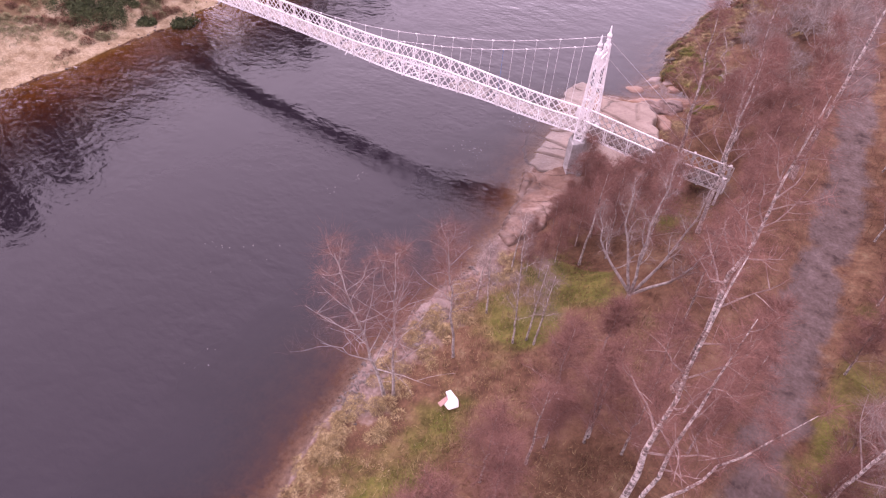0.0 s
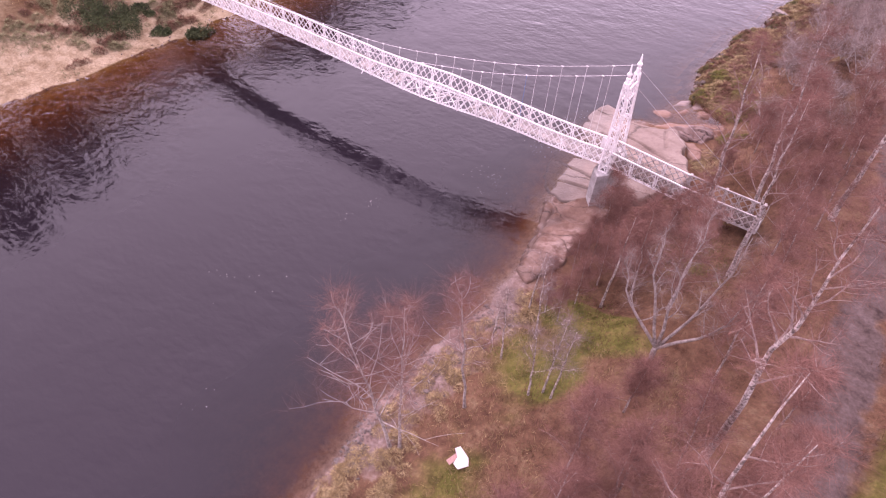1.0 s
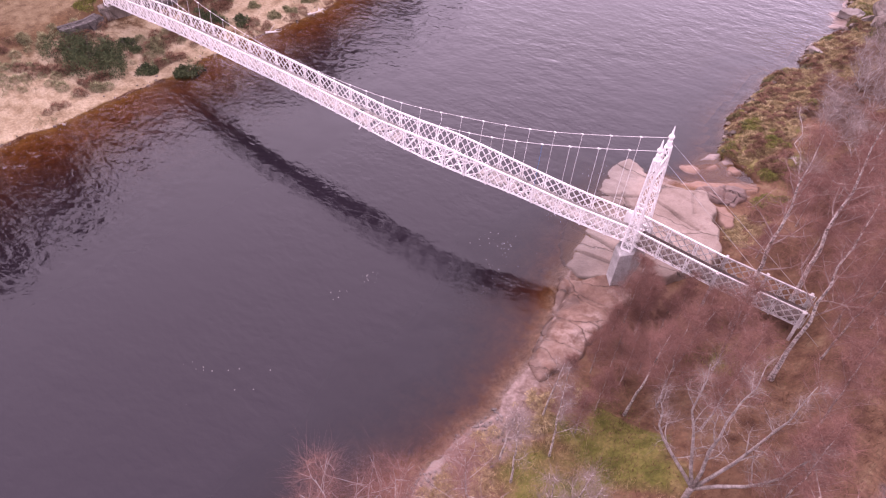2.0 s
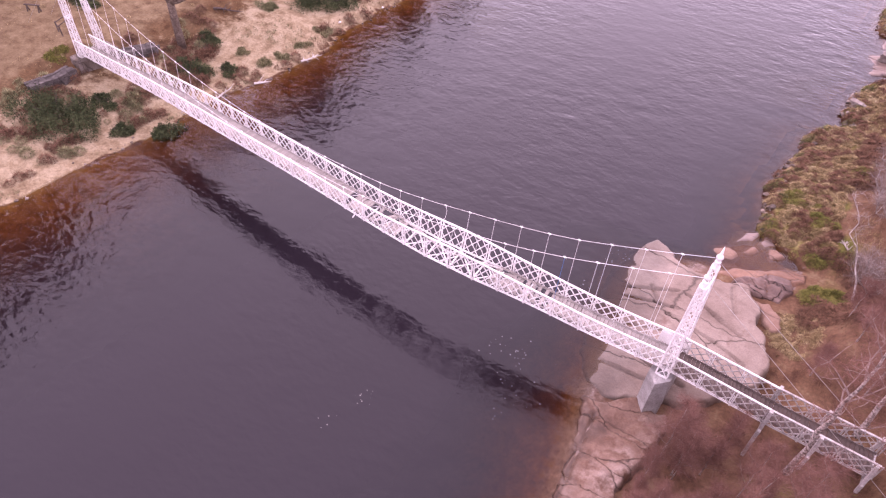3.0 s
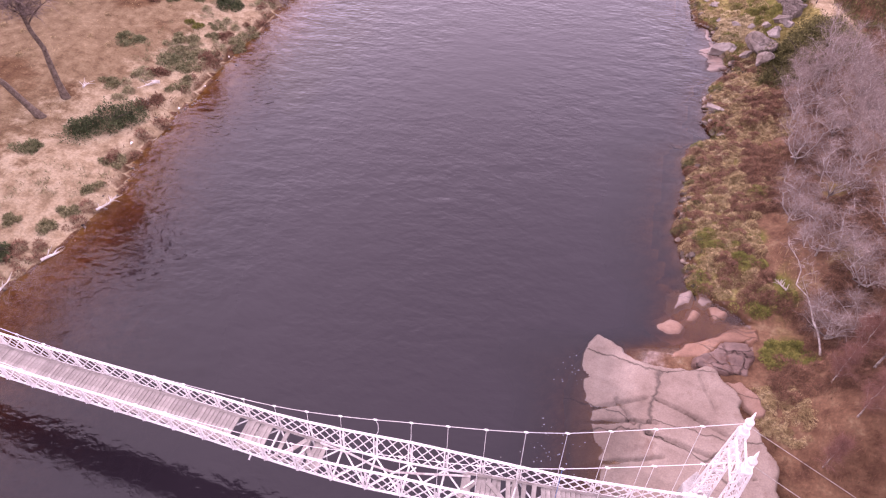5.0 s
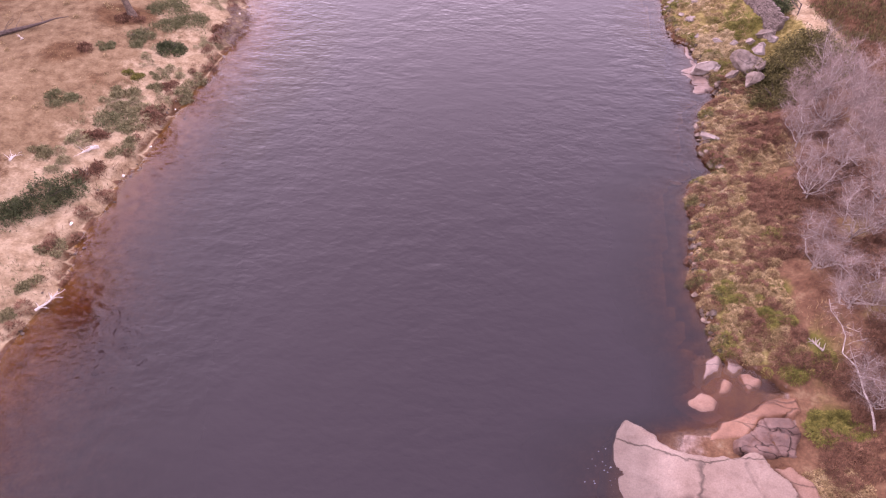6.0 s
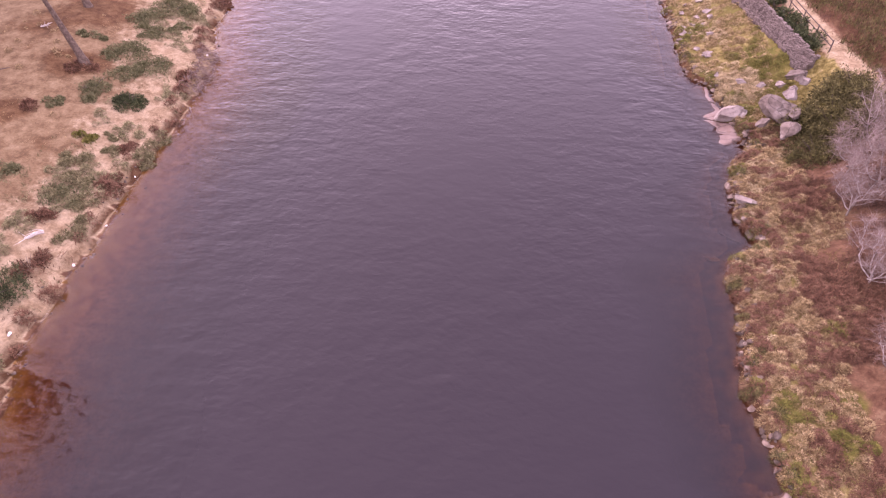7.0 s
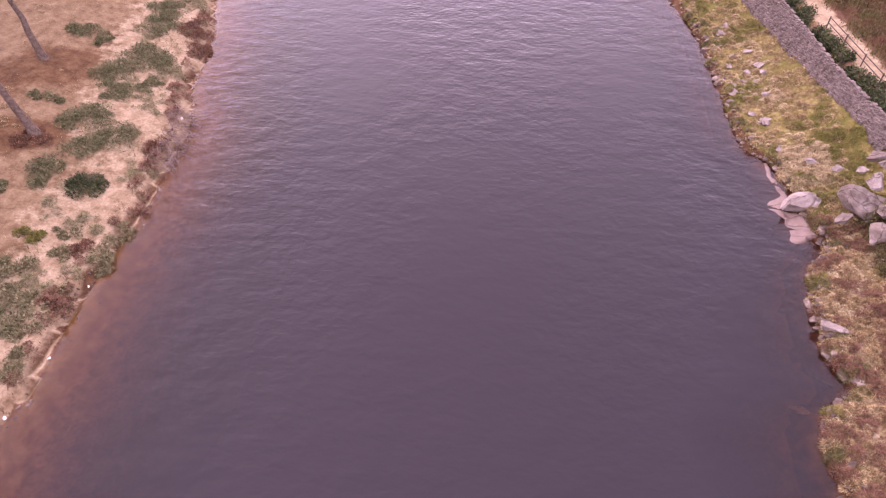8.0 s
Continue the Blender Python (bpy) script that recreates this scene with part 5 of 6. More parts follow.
# tall birches
plant(bare_tree("birch", 101, 15.6, 0.17, BIRCH, TWIG, BIRCH_LIMB, limbs=18, first=0.35, lean=(0.2, -0.5), reach=0.22), 12.0, -16.9, 0, "tall bare birch with white bark beside the track", "tall birches")
plant(bare_tree("birch", 102, 14.5, 0.16, BIRCH, TWIG, BIRCH_LIMB, limbs=8, first=0.35, lean=(0.1, 1.0), reach=0.26), 11.9, -24.6, 0, "tall bare birch with long side limbs on the heath", "tall birches")
plant(bare_tree("birch", 115, 8.6, 0.09, BIRCH, TWIG, BIRCH_LIMB, limbs=6, first=0.5, lean=(3.6, 2.2), reach=0.2), 12.05, -24.4, 0, "leaning second stem of a birch on the heath", "tall birches")
plant(bare_tree("birch", 116, 13.0, 0.11, BIRCH, TWIG, BIRCH_LIMB, limbs=9, first=0.4, lean=(0.5, 0.7), reach=0.22), 12.3, -24.8, 0, "slender twin of a tall birch on the heath", "tall birches")
plant(bare_tree("birch", 103, 13.6, 0.15, BIRCH, TWIG, BIRCH_LIMB, limbs=16, first=0.35, lean=(-0.5, -1.6), reach=0.22), 6.8, -1.0, 0, "tall bare birch close beside the bridge approach", "tall birches")
plant(bare_tree("birch", 104, 11.5, 0.13, BIRCH, TWIG, BIRCH_LIMB, limbs=14, first=0.4, lean=(-0.3, 0.3), reach=0.24), 9.5, -3.5, 0, "bare birch near the end of the bridge", "tall birches")
plant(bare_tree("birch", 105, 12.5, 0.14, BIRCH, TWIG, BIRCH_LIMB, limbs=15, first=0.4, lean=(-0.6, 0.6), reach=0.24), 8.9, 2.6, 0, "bare birch behind the bridge approach", "tall birches")
plant(bare_tree("birch", 106, 9.8, 0.085, PALE_BARK, TWIG, PALE_BARK, limbs=18, first=0.2, lean=(-1.6, -0.6), reach=0.42, twigs=12, spread=0.75, width=0.0046, twig_len=1.1), -0.15, -22.8, 0, "slender leaning birch at the river's edge", "shore birches")
plant(bare_tree("birch", 107, 9.6, 0.08, PALE_BARK, TWIG, PALE_BARK, limbs=17, first=0.25, lean=(-0.1, 0.8), reach=0.38, twigs=12, spread=0.75, width=0.0046, twig_len=1.1), 0.25, -22.6, 0, "slender birch at the river's edge", "shore birches")
plant(bare_tree("birch", 108, 9.4, 0.075, PALE_BARK, TWIG, PALE_BARK, limbs=13, first=0.4, lean=(-0.1, -0.9), reach=0.3, twigs=12, spread=0.7, width=0.0046, twig_len=1.1), 1.7, -19.2, 0, "slender upright birch on the bank", "shore birches")
plant(bare_tree("birch", 109, 6.4, 0.07, BIRCH, TWIG, BIRCH_LIMB, limbs=8, first=0.5, lean=(0.1, 0.2), reach=0.2), 9.7, -21.2, 0, "thin young birch on the heath", "young birches")
plant(bare_tree("birch", 110, 5.6, 0.06, BIRCH, TWIG, limbs=5, first=0.6, lean=(0.2, 0.1), reach=0.16), 8.0, -23.6, 0, "thin dead birch pole on the heath", "young birches")
plant(bare_tree("birch", 111, 10.5, 0.10, BIRCH, TWIG_GREY, BIRCH_LIMB, limbs=12, first=0.35, lean=(0.3, -0.2), reach=0.28), 16.9 + 1.4, -19.8, 0, "bare birch beyond the track", "track birches")
plant(bare_tree("birch", 112, 12.5, 0.14, BIRCH, TWIG, BIRCH_LIMB, limbs=13, first=0.35, lean=(0.2, 0.3), reach=0.26), 19.6, -14.0, 0, "bare birch beyond the track", "track birches")
plant(bare_tree("birch", 117, 14.5, 0.17, BIRCH, TWIG, BIRCH_LIMB, limbs=13, first=0.4, lean=(0.4, 0.6), reach=0.24), 13.0, 2.4, 0, "tall white birch leaning over the track", "tall birches")
plant(bare_tree("birch", 113, 7.6, 0.07, BIRCH, TWIG, BIRCH_LIMB, limbs=7, first=0.5, lean=(0.5, -0.6), reach=0.2), 4.3, -9.2, 0, "thin young birch below the bridge", "young birches")
plant(bare_tree("birch", 114, 5.2, 0.06, BIRCH, TWIG, limbs=5, first=0.6, lean=(0.6, 0.5), reach=0.16), 5.2, -5.2, 0, "leaning bare birch pole by the approach", "young birches")
plant(bare_tree("alder", 120, 8.4, 0.15, ALDER_BARK, TWIG_GREY, limbs=9, first=0.22, reach=0.22, spread=0.62, twigs=4, crook=0.07,
                forks=((-2.6, 0.2, 5.8, 1.3), (-1.6, 1.0, 7.4, 1.3), (-0.1, 0.8, 8.8, 1.3), (1.6, 1.6, 8.2, 1.3), (2.8, 0.6, 6.6, 1.3)), width=0.006, twig_len=0.7), 8.2, -12.9, 0, "spreading many-forked bare alder with grey limbs", "")
for k, (sx, sy) in enumerate(((0.5, -14.8), (1.6, -15.6), (4.6, -16.8), (4.1, -17.3), (5.1, -17.0), (2.4, -13.4), (1.0, -11.6))):
    plant(bare_tree("birch", 130 + k, 4.6 + 0.5 * (k % 3), 0.05, BIRCH, TWIG_GREY, limbs=6, first=0.35, lean=(0.3 * (-1) ** k, 0.3), reach=0.22, twigs=5), sx, sy, 0, "thin bare sapling on the mossy bank", "saplings")

# young birch thicket on the heath: four kinds, set out many times
kinds = [bare_tree("birch", 150 + k, (4.2, 5.6, 6.8, 5.0)[k], 0.05, BIRCH, TWIG, limbs=(13, 15, 17, 14)[k], first=0.16, reach=0.30, twigs=15, width=0.0085, limb=BIRCH_LIMB, twig_len=0.8) for k in range(4)]
rr = np.random.RandomState(160)
spots = []
while len(spots) < 62:
    x, y = rr.uniform(4.0, 23), rr.uniform(-36, 12)
    if y > -2 and x < 8.5 or abs(x - float(lerp(TRACK, y))) < 1.7 or math.hypot(x - 8.2, y + 12.7) < 2.2:
        continue
    if x < 7.5 and -20 < y < -9 or (x < 6 and y < -18) or (abs(y - 1) < 3 and x < 11):
        continue
    if all(math.hypot(x - a, y - b) > 1.35 for a, b in spots):
        spots.append((x, y))
for k, (x, y) in enumerate(spots):
    src = kinds[k % 4]
    m = pose(x, y, float(height(x, y)), rr.uniform(-4, 4), rr.uniform(-4, 4), rr.uniform(0, 360))
    ob = src if k < 4 else copy_thing(src, m)
    ob.matrix_basis = m
    tagged(ob, "young bare birch with reddish twigs on the heath", "tree", "birch thicket")

for k, (x, y, s) in enumerate(((1.5, -6.0, 0.5), (2.6, -4.0, 0.6), (3.3, -7.4, 0.65), (4.4, -5.4, 0.7), (0.9, -8.8, 0.5), (3.0, -9.8, 0.6), (5.4, -3.2, 0.7), (1.9, -11.4, 0.55), (6.2, 5.2, 0.6), (7.3, 7.2, 0.65), (8.6, 4.9, 0.7), (6.7, 9.4, 0.6), (9.4, 8.2, 0.7), (8.0, 11.2, 0.6), (10.2, 5.6, 0.7), (2.2, -2.2, 0.62), (3.6, -3.0, 0.7), (2.4, -6.6, 0.6), (1.7, -7.6, 0.5), (4.0, -1.4, 0.66), (3.8, -6.2, 0.75), (2.8, -11.6, 0.6), (1.7, -3.4, 0.75), (2.5, -3.8, 0.85), (1.5, -4.8, 0.6))):
    m = pose(x, y, float(height(x, y)), 0, 0, 61 * k) @ Matrix.Scale(s, 4)
    tagged(copy_thing(kinds[k % 4], m), "low reddish birch scrub near the granite rocks", "shrub", "birch scrub by the rocks")

# bare grey bushes on the far part of the bank
bushes = [bare_tree("bare_bush", 170 + k, (3.4, 4.4, 5.2)[k], 0.06, PALE_BARK, TWIG_PALE, limbs=12, first=0.15, reach=0.42, twigs=2, crook=0.2,
                    forks=((-1.2, 0.5, 3.0 + k * 0.7, 0.5), (0.9, 0.9, 3.4 + k * 0.7, 0.5), (0.2, -1.2, 2.8 + k * 0.7, 0.5), (1.4, -0.6, 2.6 + k * 0.5, 0.5), (-1.6, -0.9, 2.4 + k * 0.5, 0.5)), width=0.012) for k in range(3)]
for k, (x, y) in enumerate(((7.2, 19.0), (8.3, 24.0), (7.0, 28.5), (9.4, 31.0), (7.6, 34.5), (9.8, 36.5), (6.0, 22.0), (10.5, 27.0), (10.8, 21.0), (9.0, 16.5), (11.4, 33.5), (10.2, 41.0), (7.4, 13.5), (11.0, 12.0), (12.2, 17.0), (8.6, 38.4), (11.8, 37.8), (12.4, 29.6), (12.6, 24.2))):
    m = pose(x, y, float(height(x, y)), 0, 0, 137 * k)
    ob = bushes[k % 3] if k < 3 else copy_thing(bushes[k % 3], m)
    ob.matrix_basis = m
    tagged(ob, "grey leafless bush on the river bank", "bush", "bare bushes")

# trees on the sandy bank
plant(bare_tree("alder", 180, 12.0, 0.38, BARK, TWIG_GREY, limbs=9, first=0.2, reach=0.3, spread=1.2, twigs=5, crook=0.3,
                forks=((-0.6, 0.8, 12.5, 4.2), (-1.6, -0.9, 10.0, 4.2), (3.6, 1.6, 6.6, 4.2), (2.4, 2.6, 8.6, 4.2), (-2.6, 0.6, 8.0, 4.2)), width=0.016), -48.0, 6.9, 0,
      "gnarled bare old tree on the sandy bank by the bridge")
plant(bare_tree("alder", 183, 11.0, 0.36, BARK, TWIG_GREY, limbs=12, first=0.45, lean=(-2.4, 0.4), reach=0.26, twigs=6, width=0.02), -50.8, 46.8, 0, "leaning bare tree among gorse")
plant(bare_tree("alder", 184, 11.0, 0.34, BARK, TWIG_GREY, limbs=12, first=0.45, lean=(-1.6, 0.8), reach=0.26, twigs=6, width=0.02), -55.2, 55.9, 0, "leaning bare tree on the turf")
plant(bare_tree("alder", 185, 12.0, 0.28, BARK, TWIG_GREY, limbs=13, first=0.35, lean=(-1.0, -0.8), reach=0.3, twigs=6, width=0.02), -54.5, -12.0, 0, "bare tree on the sandy bank")

# dark pines behind the sandy bank, seen mirrored in the river
def pine(seed, h, first=0.35, lean=(0.0, 0.0)):
    rr = np.random.RandomState(seed)
    thing = empty("pine")
    trunk, limbs, tris = Acc(), Acc(), []
    pts = np.array([(lean[0] * u + 0.25 * math.sin(u * 4), lean[1] * u + 0.2 * math.sin(u * 3), -0.3 + h * u) for u in np.linspace(0, 1, 9)])
    trunk.tube(pts, 0.34 * (1 - np.linspace(0, 1, 9)) + 0.03, 8)
    for k in range(34):
        u = first + (1 - first) * (k + rr.rand()) / 34
        a, ln = k * 2.4 + rr.uniform(-0.4, 0.4), (0.8 + 3.2 * (1.02 - u)) * rr.uniform(0.7, 1.2)
        p = np.array((lean[0] * u, lean[1] * u, h * u))
        e = p + (math.cos(a) * ln, math.sin(a) * ln, 0.35 * ln)
        limbs.tube([p, (p + e) / 2 - (0, 0, 0.1), e], [0.07, 0.05, 0.02], 5)
        tris.append(leaf_cloud(rr, e, (1.3, 1.3, 0.8), 260, 0.34))
        tris.append(leaf_cloud(rr, (p + e * 2) / 3, (0.9, 0.9, 0.6), 120, 0.34))
    part("trunk", trunk, BARK, thing, smooth=True)
    part("limbs", limbs, BARK, thing)
    acc = Acc()
    acc.tris(np.concatenate(tris))
    part("crown", acc, GORSE, thing)
    return thing


pines = [pine(191, 19.0), pine(192, 17.0)]
for k, (x, y, tall) in enumerate(((-59.5, -9.0, 1.0), (-64.0, -19.0, 1.15), (-73.0, -3.0, 1.4), (-77.5, 8.0, 1.45), (-72.0, -13.0, 1.3), (-77.0, 16.0, 1.4), (-62.0, -28.0, 1.1), (-75.5, 24.0, 1.4), (-68.0, 34.0, 1.25), (-69.5, 41.0, 1.3),
                                  (-73.5, 50.0, 1.4), (-72.5, 58.0, 1.35), (-70.5, 66.0, 1.3), (-66.0, 76.0, 1.2), (-55.8, -17.8, 1.0), (-57.5, -26.5, 1.0))):
    m = pose(x, y, float(height(x, y)), 0, 0, 77 * k) @ Matrix.Scale(tall, 4)
    ob = pines[k] if k < 2 else copy_thing(pines[k % 2], m)
    ob.matrix_basis = m
    tagged(ob, "tall dark green pine behind the sandy bank", "tree", "pines behind the bank")

plant(bare_tree("alder", 181, 14.0, 0.28, BARK, TWIG_GREY, limbs=26, first=0.42, lean=(-7.0, -2.4), reach=0.3, twigs=14, width=0.03, twig_len=1.2, wander=0.16), -48.8, 19.9, 0, "leaning bare tree on the turf")
plant(bare_tree("alder", 182, 14.0, 0.28, BARK, TWIG_GREY, limbs=26, first=0.42, lean=(-0.8, 0.3), reach=0.3, twigs=14, width=0.03, twig_len=1.2, wander=0.12), -48.8, 22.7, 0, "upright bare tree on the turf")

# gorse and heather on the sandy bank
PADS = ((GORSE, "dark green gorse bush on the sand", ((-46.8, -5.7, 2.9, 1.9, 2.2, 0.5), (-42.9, -3.2, 0.9, 0.7, 0.7, 0), (-40.3, -0.8, 1.3, 0.9, 0.8, 0.8), (-46.2, -2.2, 1.0, 0.8, 0.6, 0), (-45.0, 5.6, 1.5, 1.1, 1.0, 0.5), (-43.0, 7.6, 0.8, 0.7, 0.8, 0),
                                                    (-44.3, 21.8, 3.5, 1.0, 1.5, 1.2), (-45.2, 42.8, 1.3, 1.1, 0.8, 0), (-60.0, 5.5, 1.8, 1.0, 0.6, 0), (-47.2, 9.2, 1.2, 0.9, 0.7, 0))),
        (HEATHER, "low grey-green heather pad on the sand", ((-44.3, 38.6, 0.8, 0.5, 0.35, 0), (-43.8, 36.9, 0.6, 0.6, 0.35, 0), (-45.6, 34.9, 1.2, 1.0, 0.45, 0), (-44.8, 33.5, 0.9, 0.6, 0.35, 0), (-43.8, 33.2, 0.7, 0.6, 0.35, 0), (-47.1, 26.0, 1.1, 0.6, 0.4, 0),
                                                            (-42.4, 28.6, 0.7, 1.6, 0.4, 0), (-41.7, 38.9, 0.8, 1.6, 0.45, 0), (-41.3, 36.8, 0.6, 0.8, 0.4, 0), (-41.4, 17.8, 1.0, 0.7, 0.4, 0.6), (-41.0, 14.9, 0.5, 0.9, 0.35, -0.4), (-41.6, 12.6, 0.9, 0.6, 0.35, 0),
                                                            (-42.2, 10.6, 0.8, 0.6, 0.35, 0), (-44.0, 10.2, 0.6, 0.5, 0.3, 0), (-43.1, 31.4, 0.8, 1.0, 0.45, 0))),
        (GORSE_MAT, "low green gorse mat on sandy turf", ((-47.5, 16.2, 1.2, 0.8, 0.5, 0), (-44.6, 31.4, 1.3, 1.2, 0.5, 0), (-49.5, 32.2, 1.4, 1.0, 0.45, 0), (-50.3, 40.9, 0.7, 0.8, 0.4, 0), (-48.4, 43.8, 0.9, 2.3, 0.7, 0), (-47.1, 46.4, 1.2, 0.9, 0.45, 0), (-45.7, 48.2, 1.1, 1.9, 0.5, 0),
                                                     (-48.5, 49.5, 1.8, 1.7, 0.55, 0), (-52.3, 51.2, 1.3, 0.6, 0.4, 0), (-48.4, 53.4, 1.3, 1.1, 0.5, 0), (-49.8, 56.2, 1.4, 1.8, 0.55, 0), (-48.6, 59.2, 1.9, 2.1, 0.6, 0), (-52.6, 60.4, 0.7, 0.7, 0.4, 0), (-54.9, 61.4, 1.9, 0.9, 0.5, 0),
                                                     (-50.0, 65.0, 1.6, 1.8, 0.6, 0), (-50.6, 68.6, 2.0, 1.5, 0.6, 0), (-52.5, 73.0, 1.8, 1.6, 0.6, 0), (-46.6, 55.5, 0.8, 1.2, 0.4, 0))),
        (BROWN_HEATHER, "reddish brown heather bush on the undercut bank", ((-44.6, 29.2, 1.0, 0.8, 0.5, 0), (-42.3, 33.4, 0.8, 1.4, 0.45, 0), (-42.9, 37.7, 0.8, 0.6, 0.35, 0), (-43.2, 25.0, 0.8, 1.4, 0.6, 0), (-42.6, 48.4, 0.7, 1.4, 0.5, 0), (-46.9, 66.1, 1.2, 1.6, 0.7, 0),
                                                                           (-50.6, 46.0, 1.2, 1.2, 0.4, 0), (-51.5, 40.0, 0.9, 0.6, 0.5, 0), (-46.9, 8.0, 1.6, 1.2, 0.6, 0), (-45.2, 62.5, 0.9, 1.6, 0.6, 0))),
        (MOSS, "bright green clump on the sand", ((-46.1, 37.7, 0.7, 0.6, 0.4, 0), (-53.2, -1.4, 0.9, 1.0, 0.5, 0))))
for mat, lab, pads in PADS:
    for x, y, rx, ry, h, yaw in pads:
        shrub("heather_clump" if mat in (HEATHER, BROWN_HEATHER) else "gorse_bush", x, y, rx, ry, h, mat, lab, int(abs(x * 31 + y * 17)), n=int((500 + 1000 * rx * ry) * (2.6 if mat is GORSE else 1.6)), size=0.12, yaw=yaw, group="bushes on the sandy bank", stems=h > 0.55)

# dark shrub and fence hedge on the other bank
shrub("gorse_bush", 9.4, 44.4, 2.9, 3.4, 2.9, OLIVE, "large dark olive gorse above the boulders", 301, n=30000, size=0.15, group="")
shrub("gorse_bush", 11.2, 47.4, 1.6, 1.8, 1.6, OLIVE, "dark olive gorse beside the pale path", 303, n=9000, size=0.14, group="")
shrub("gorse_bush", 7.6, 41.4, 1.7, 1.5, 1.5, OLIVE, "dark olive gorse on the grassy bank", 302, n=8000, size=0.12, group="")
for k, (x, y) in enumerate(((7.2, 71.0), (7.6, 68.4), (7.9, 66.0), (8.2, 63.6), (8.6, 61.2), (9.0, 58.8), (9.5, 56.4), (10.0, 54.2))):
    shrub("hedge_shrub", x, y, 0.7, 1.5, 1.0, GORSE, "dark green shrub between revetment and path", 310 + k, n=2200, size=0.17, group="shrubs along the revetment")

# scattered grass and heather, too many to count
def scatter(name, n, box, keep, mat, length, width, lean, label, seed, clump=9, rad=0.25):
    rr = np.random.RandomState(seed)
    x, y = rr.uniform(box[0], box[1], n), rr.uniform(box[2], box[3], n)
    ok = keep(x, y)
    x, y = x[ok], y[ok]
    x = np.repeat(x, clump) + rr.normal(0, rad, len(x) * clump)
    y = np.repeat(y, clump) + rr.normal(0, rad, len(y) * clump)
    ok = (x - shore_e(y) > 0.0) | (shore_w(y) - x > 0.05)
    x, y = x[ok], y[ok]
    acc = Acc()
    acc.tris(blades(rr, np.stack([x, y, height(x, y) - 0.02], -1), length, width, lean))
    return tagged(part(name, acc, mat), label, "grass", kind="stuff")


off_track = lambda x, y: np.abs(x - lerp(TRACK, y)) > 1.15
rocky = lambda x, y: (x < 4.3) & (y > -1.5) & (y < 12.5) | (x < 0.8) & (y > -10.5) & (y <= -1.5)
east = lambda x, y: x - shore_e(y)
scatter("dry_grass", 2200, (-1, 9, 15.5, 84), lambda x, y: (east(x, y) > 0.05) & (east(x, y) < 5.5 + 2 * value_noise(x, y, 4, 90)), GRASS, 0.45, 0.028, 1.3, "shaggy dry yellow grass tussocks on the bank", 401, clump=11, rad=0.2)
scatter("dry_grass", 3200, (-2, 12, -40, -9), lambda x, y: (east(x, y) > 0.8) & (value_noise(x, y, 3, 91) > -0.1), GRASS, 0.4, 0.022, 0.9, "dry grass among moss on the bank", 402, clump=12)
scatter("brown_heather", 9000, (3, 26, -42, 30), lambda x, y: (east(x, y) > 4) & off_track(x, y) & (value_noise(x, y, 2.5, 92) > -0.25) & ~rocky(x, y), BROWN_HEATHER, 0.32, 0.022, 1.0, "brown winter heather covering the heath", 403, clump=14)
scatter("moss_tufts", 5200, (-1, 14, -40, 80), lambda x, y: (east(x, y) > 1.2) & off_track(x, y) & (value_noise(x, y, 5, 12) + 0.9 * green_patch(x, y) > 0.42) & ~rocky(x, y), MOSS, 0.22, 0.035, 1.2, "green mossy tufts on the bank", 404, clump=14)
scatter("brown_heather", 2600, (3, 16, 30, 88), lambda x, y: (east(x, y) > 4) & off_track(x, y) & (value_noise(x, y, 3, 93) > 0.0) & ((x < 5) | (y < 47)), BROWN_HEATHER, 0.35, 0.05, 1.0, "brown heather on the upper bank", 405, clump=8)
west = lambda x, y: shore_w(y) - x
scatter("heather_tufts", 3000, (-50, -38, -16, 80), lambda x, y: (west(x, y) > 0.3) & (west(x, y) < 7) & (value_noise(x, y, 1.6, 94) > 0.28 - 0.25 * (y > 30)), HEATHER, 0.28, 0.05, 1.2, "small grey-green heather tufts on sand", 406, clump=10, rad=0.16)
scatter("heather_tufts", 1500, (-50, -38, 8, 80), lambda x, y: (west(x, y) > 0.0) & (west(x, y) < 1.6) & (value_noise(x, y, 1.8, 95) > -0.1), BROWN_HEATHER, 0.34, 0.05, 1.3, "reddish brown growth along the undercut edge", 407, clump=9, rad=0.18)
scatter("turf_grass", 3600, (-78, -46, -20, 90), lambda x, y: (west(x, y) > 5) & (value_noise(x, y, 2.5, 96) > 0.2), GRASS, 0.2, 0.04, 1.2, "short dry grass on turf", 408, clump=9, rad=0.3)


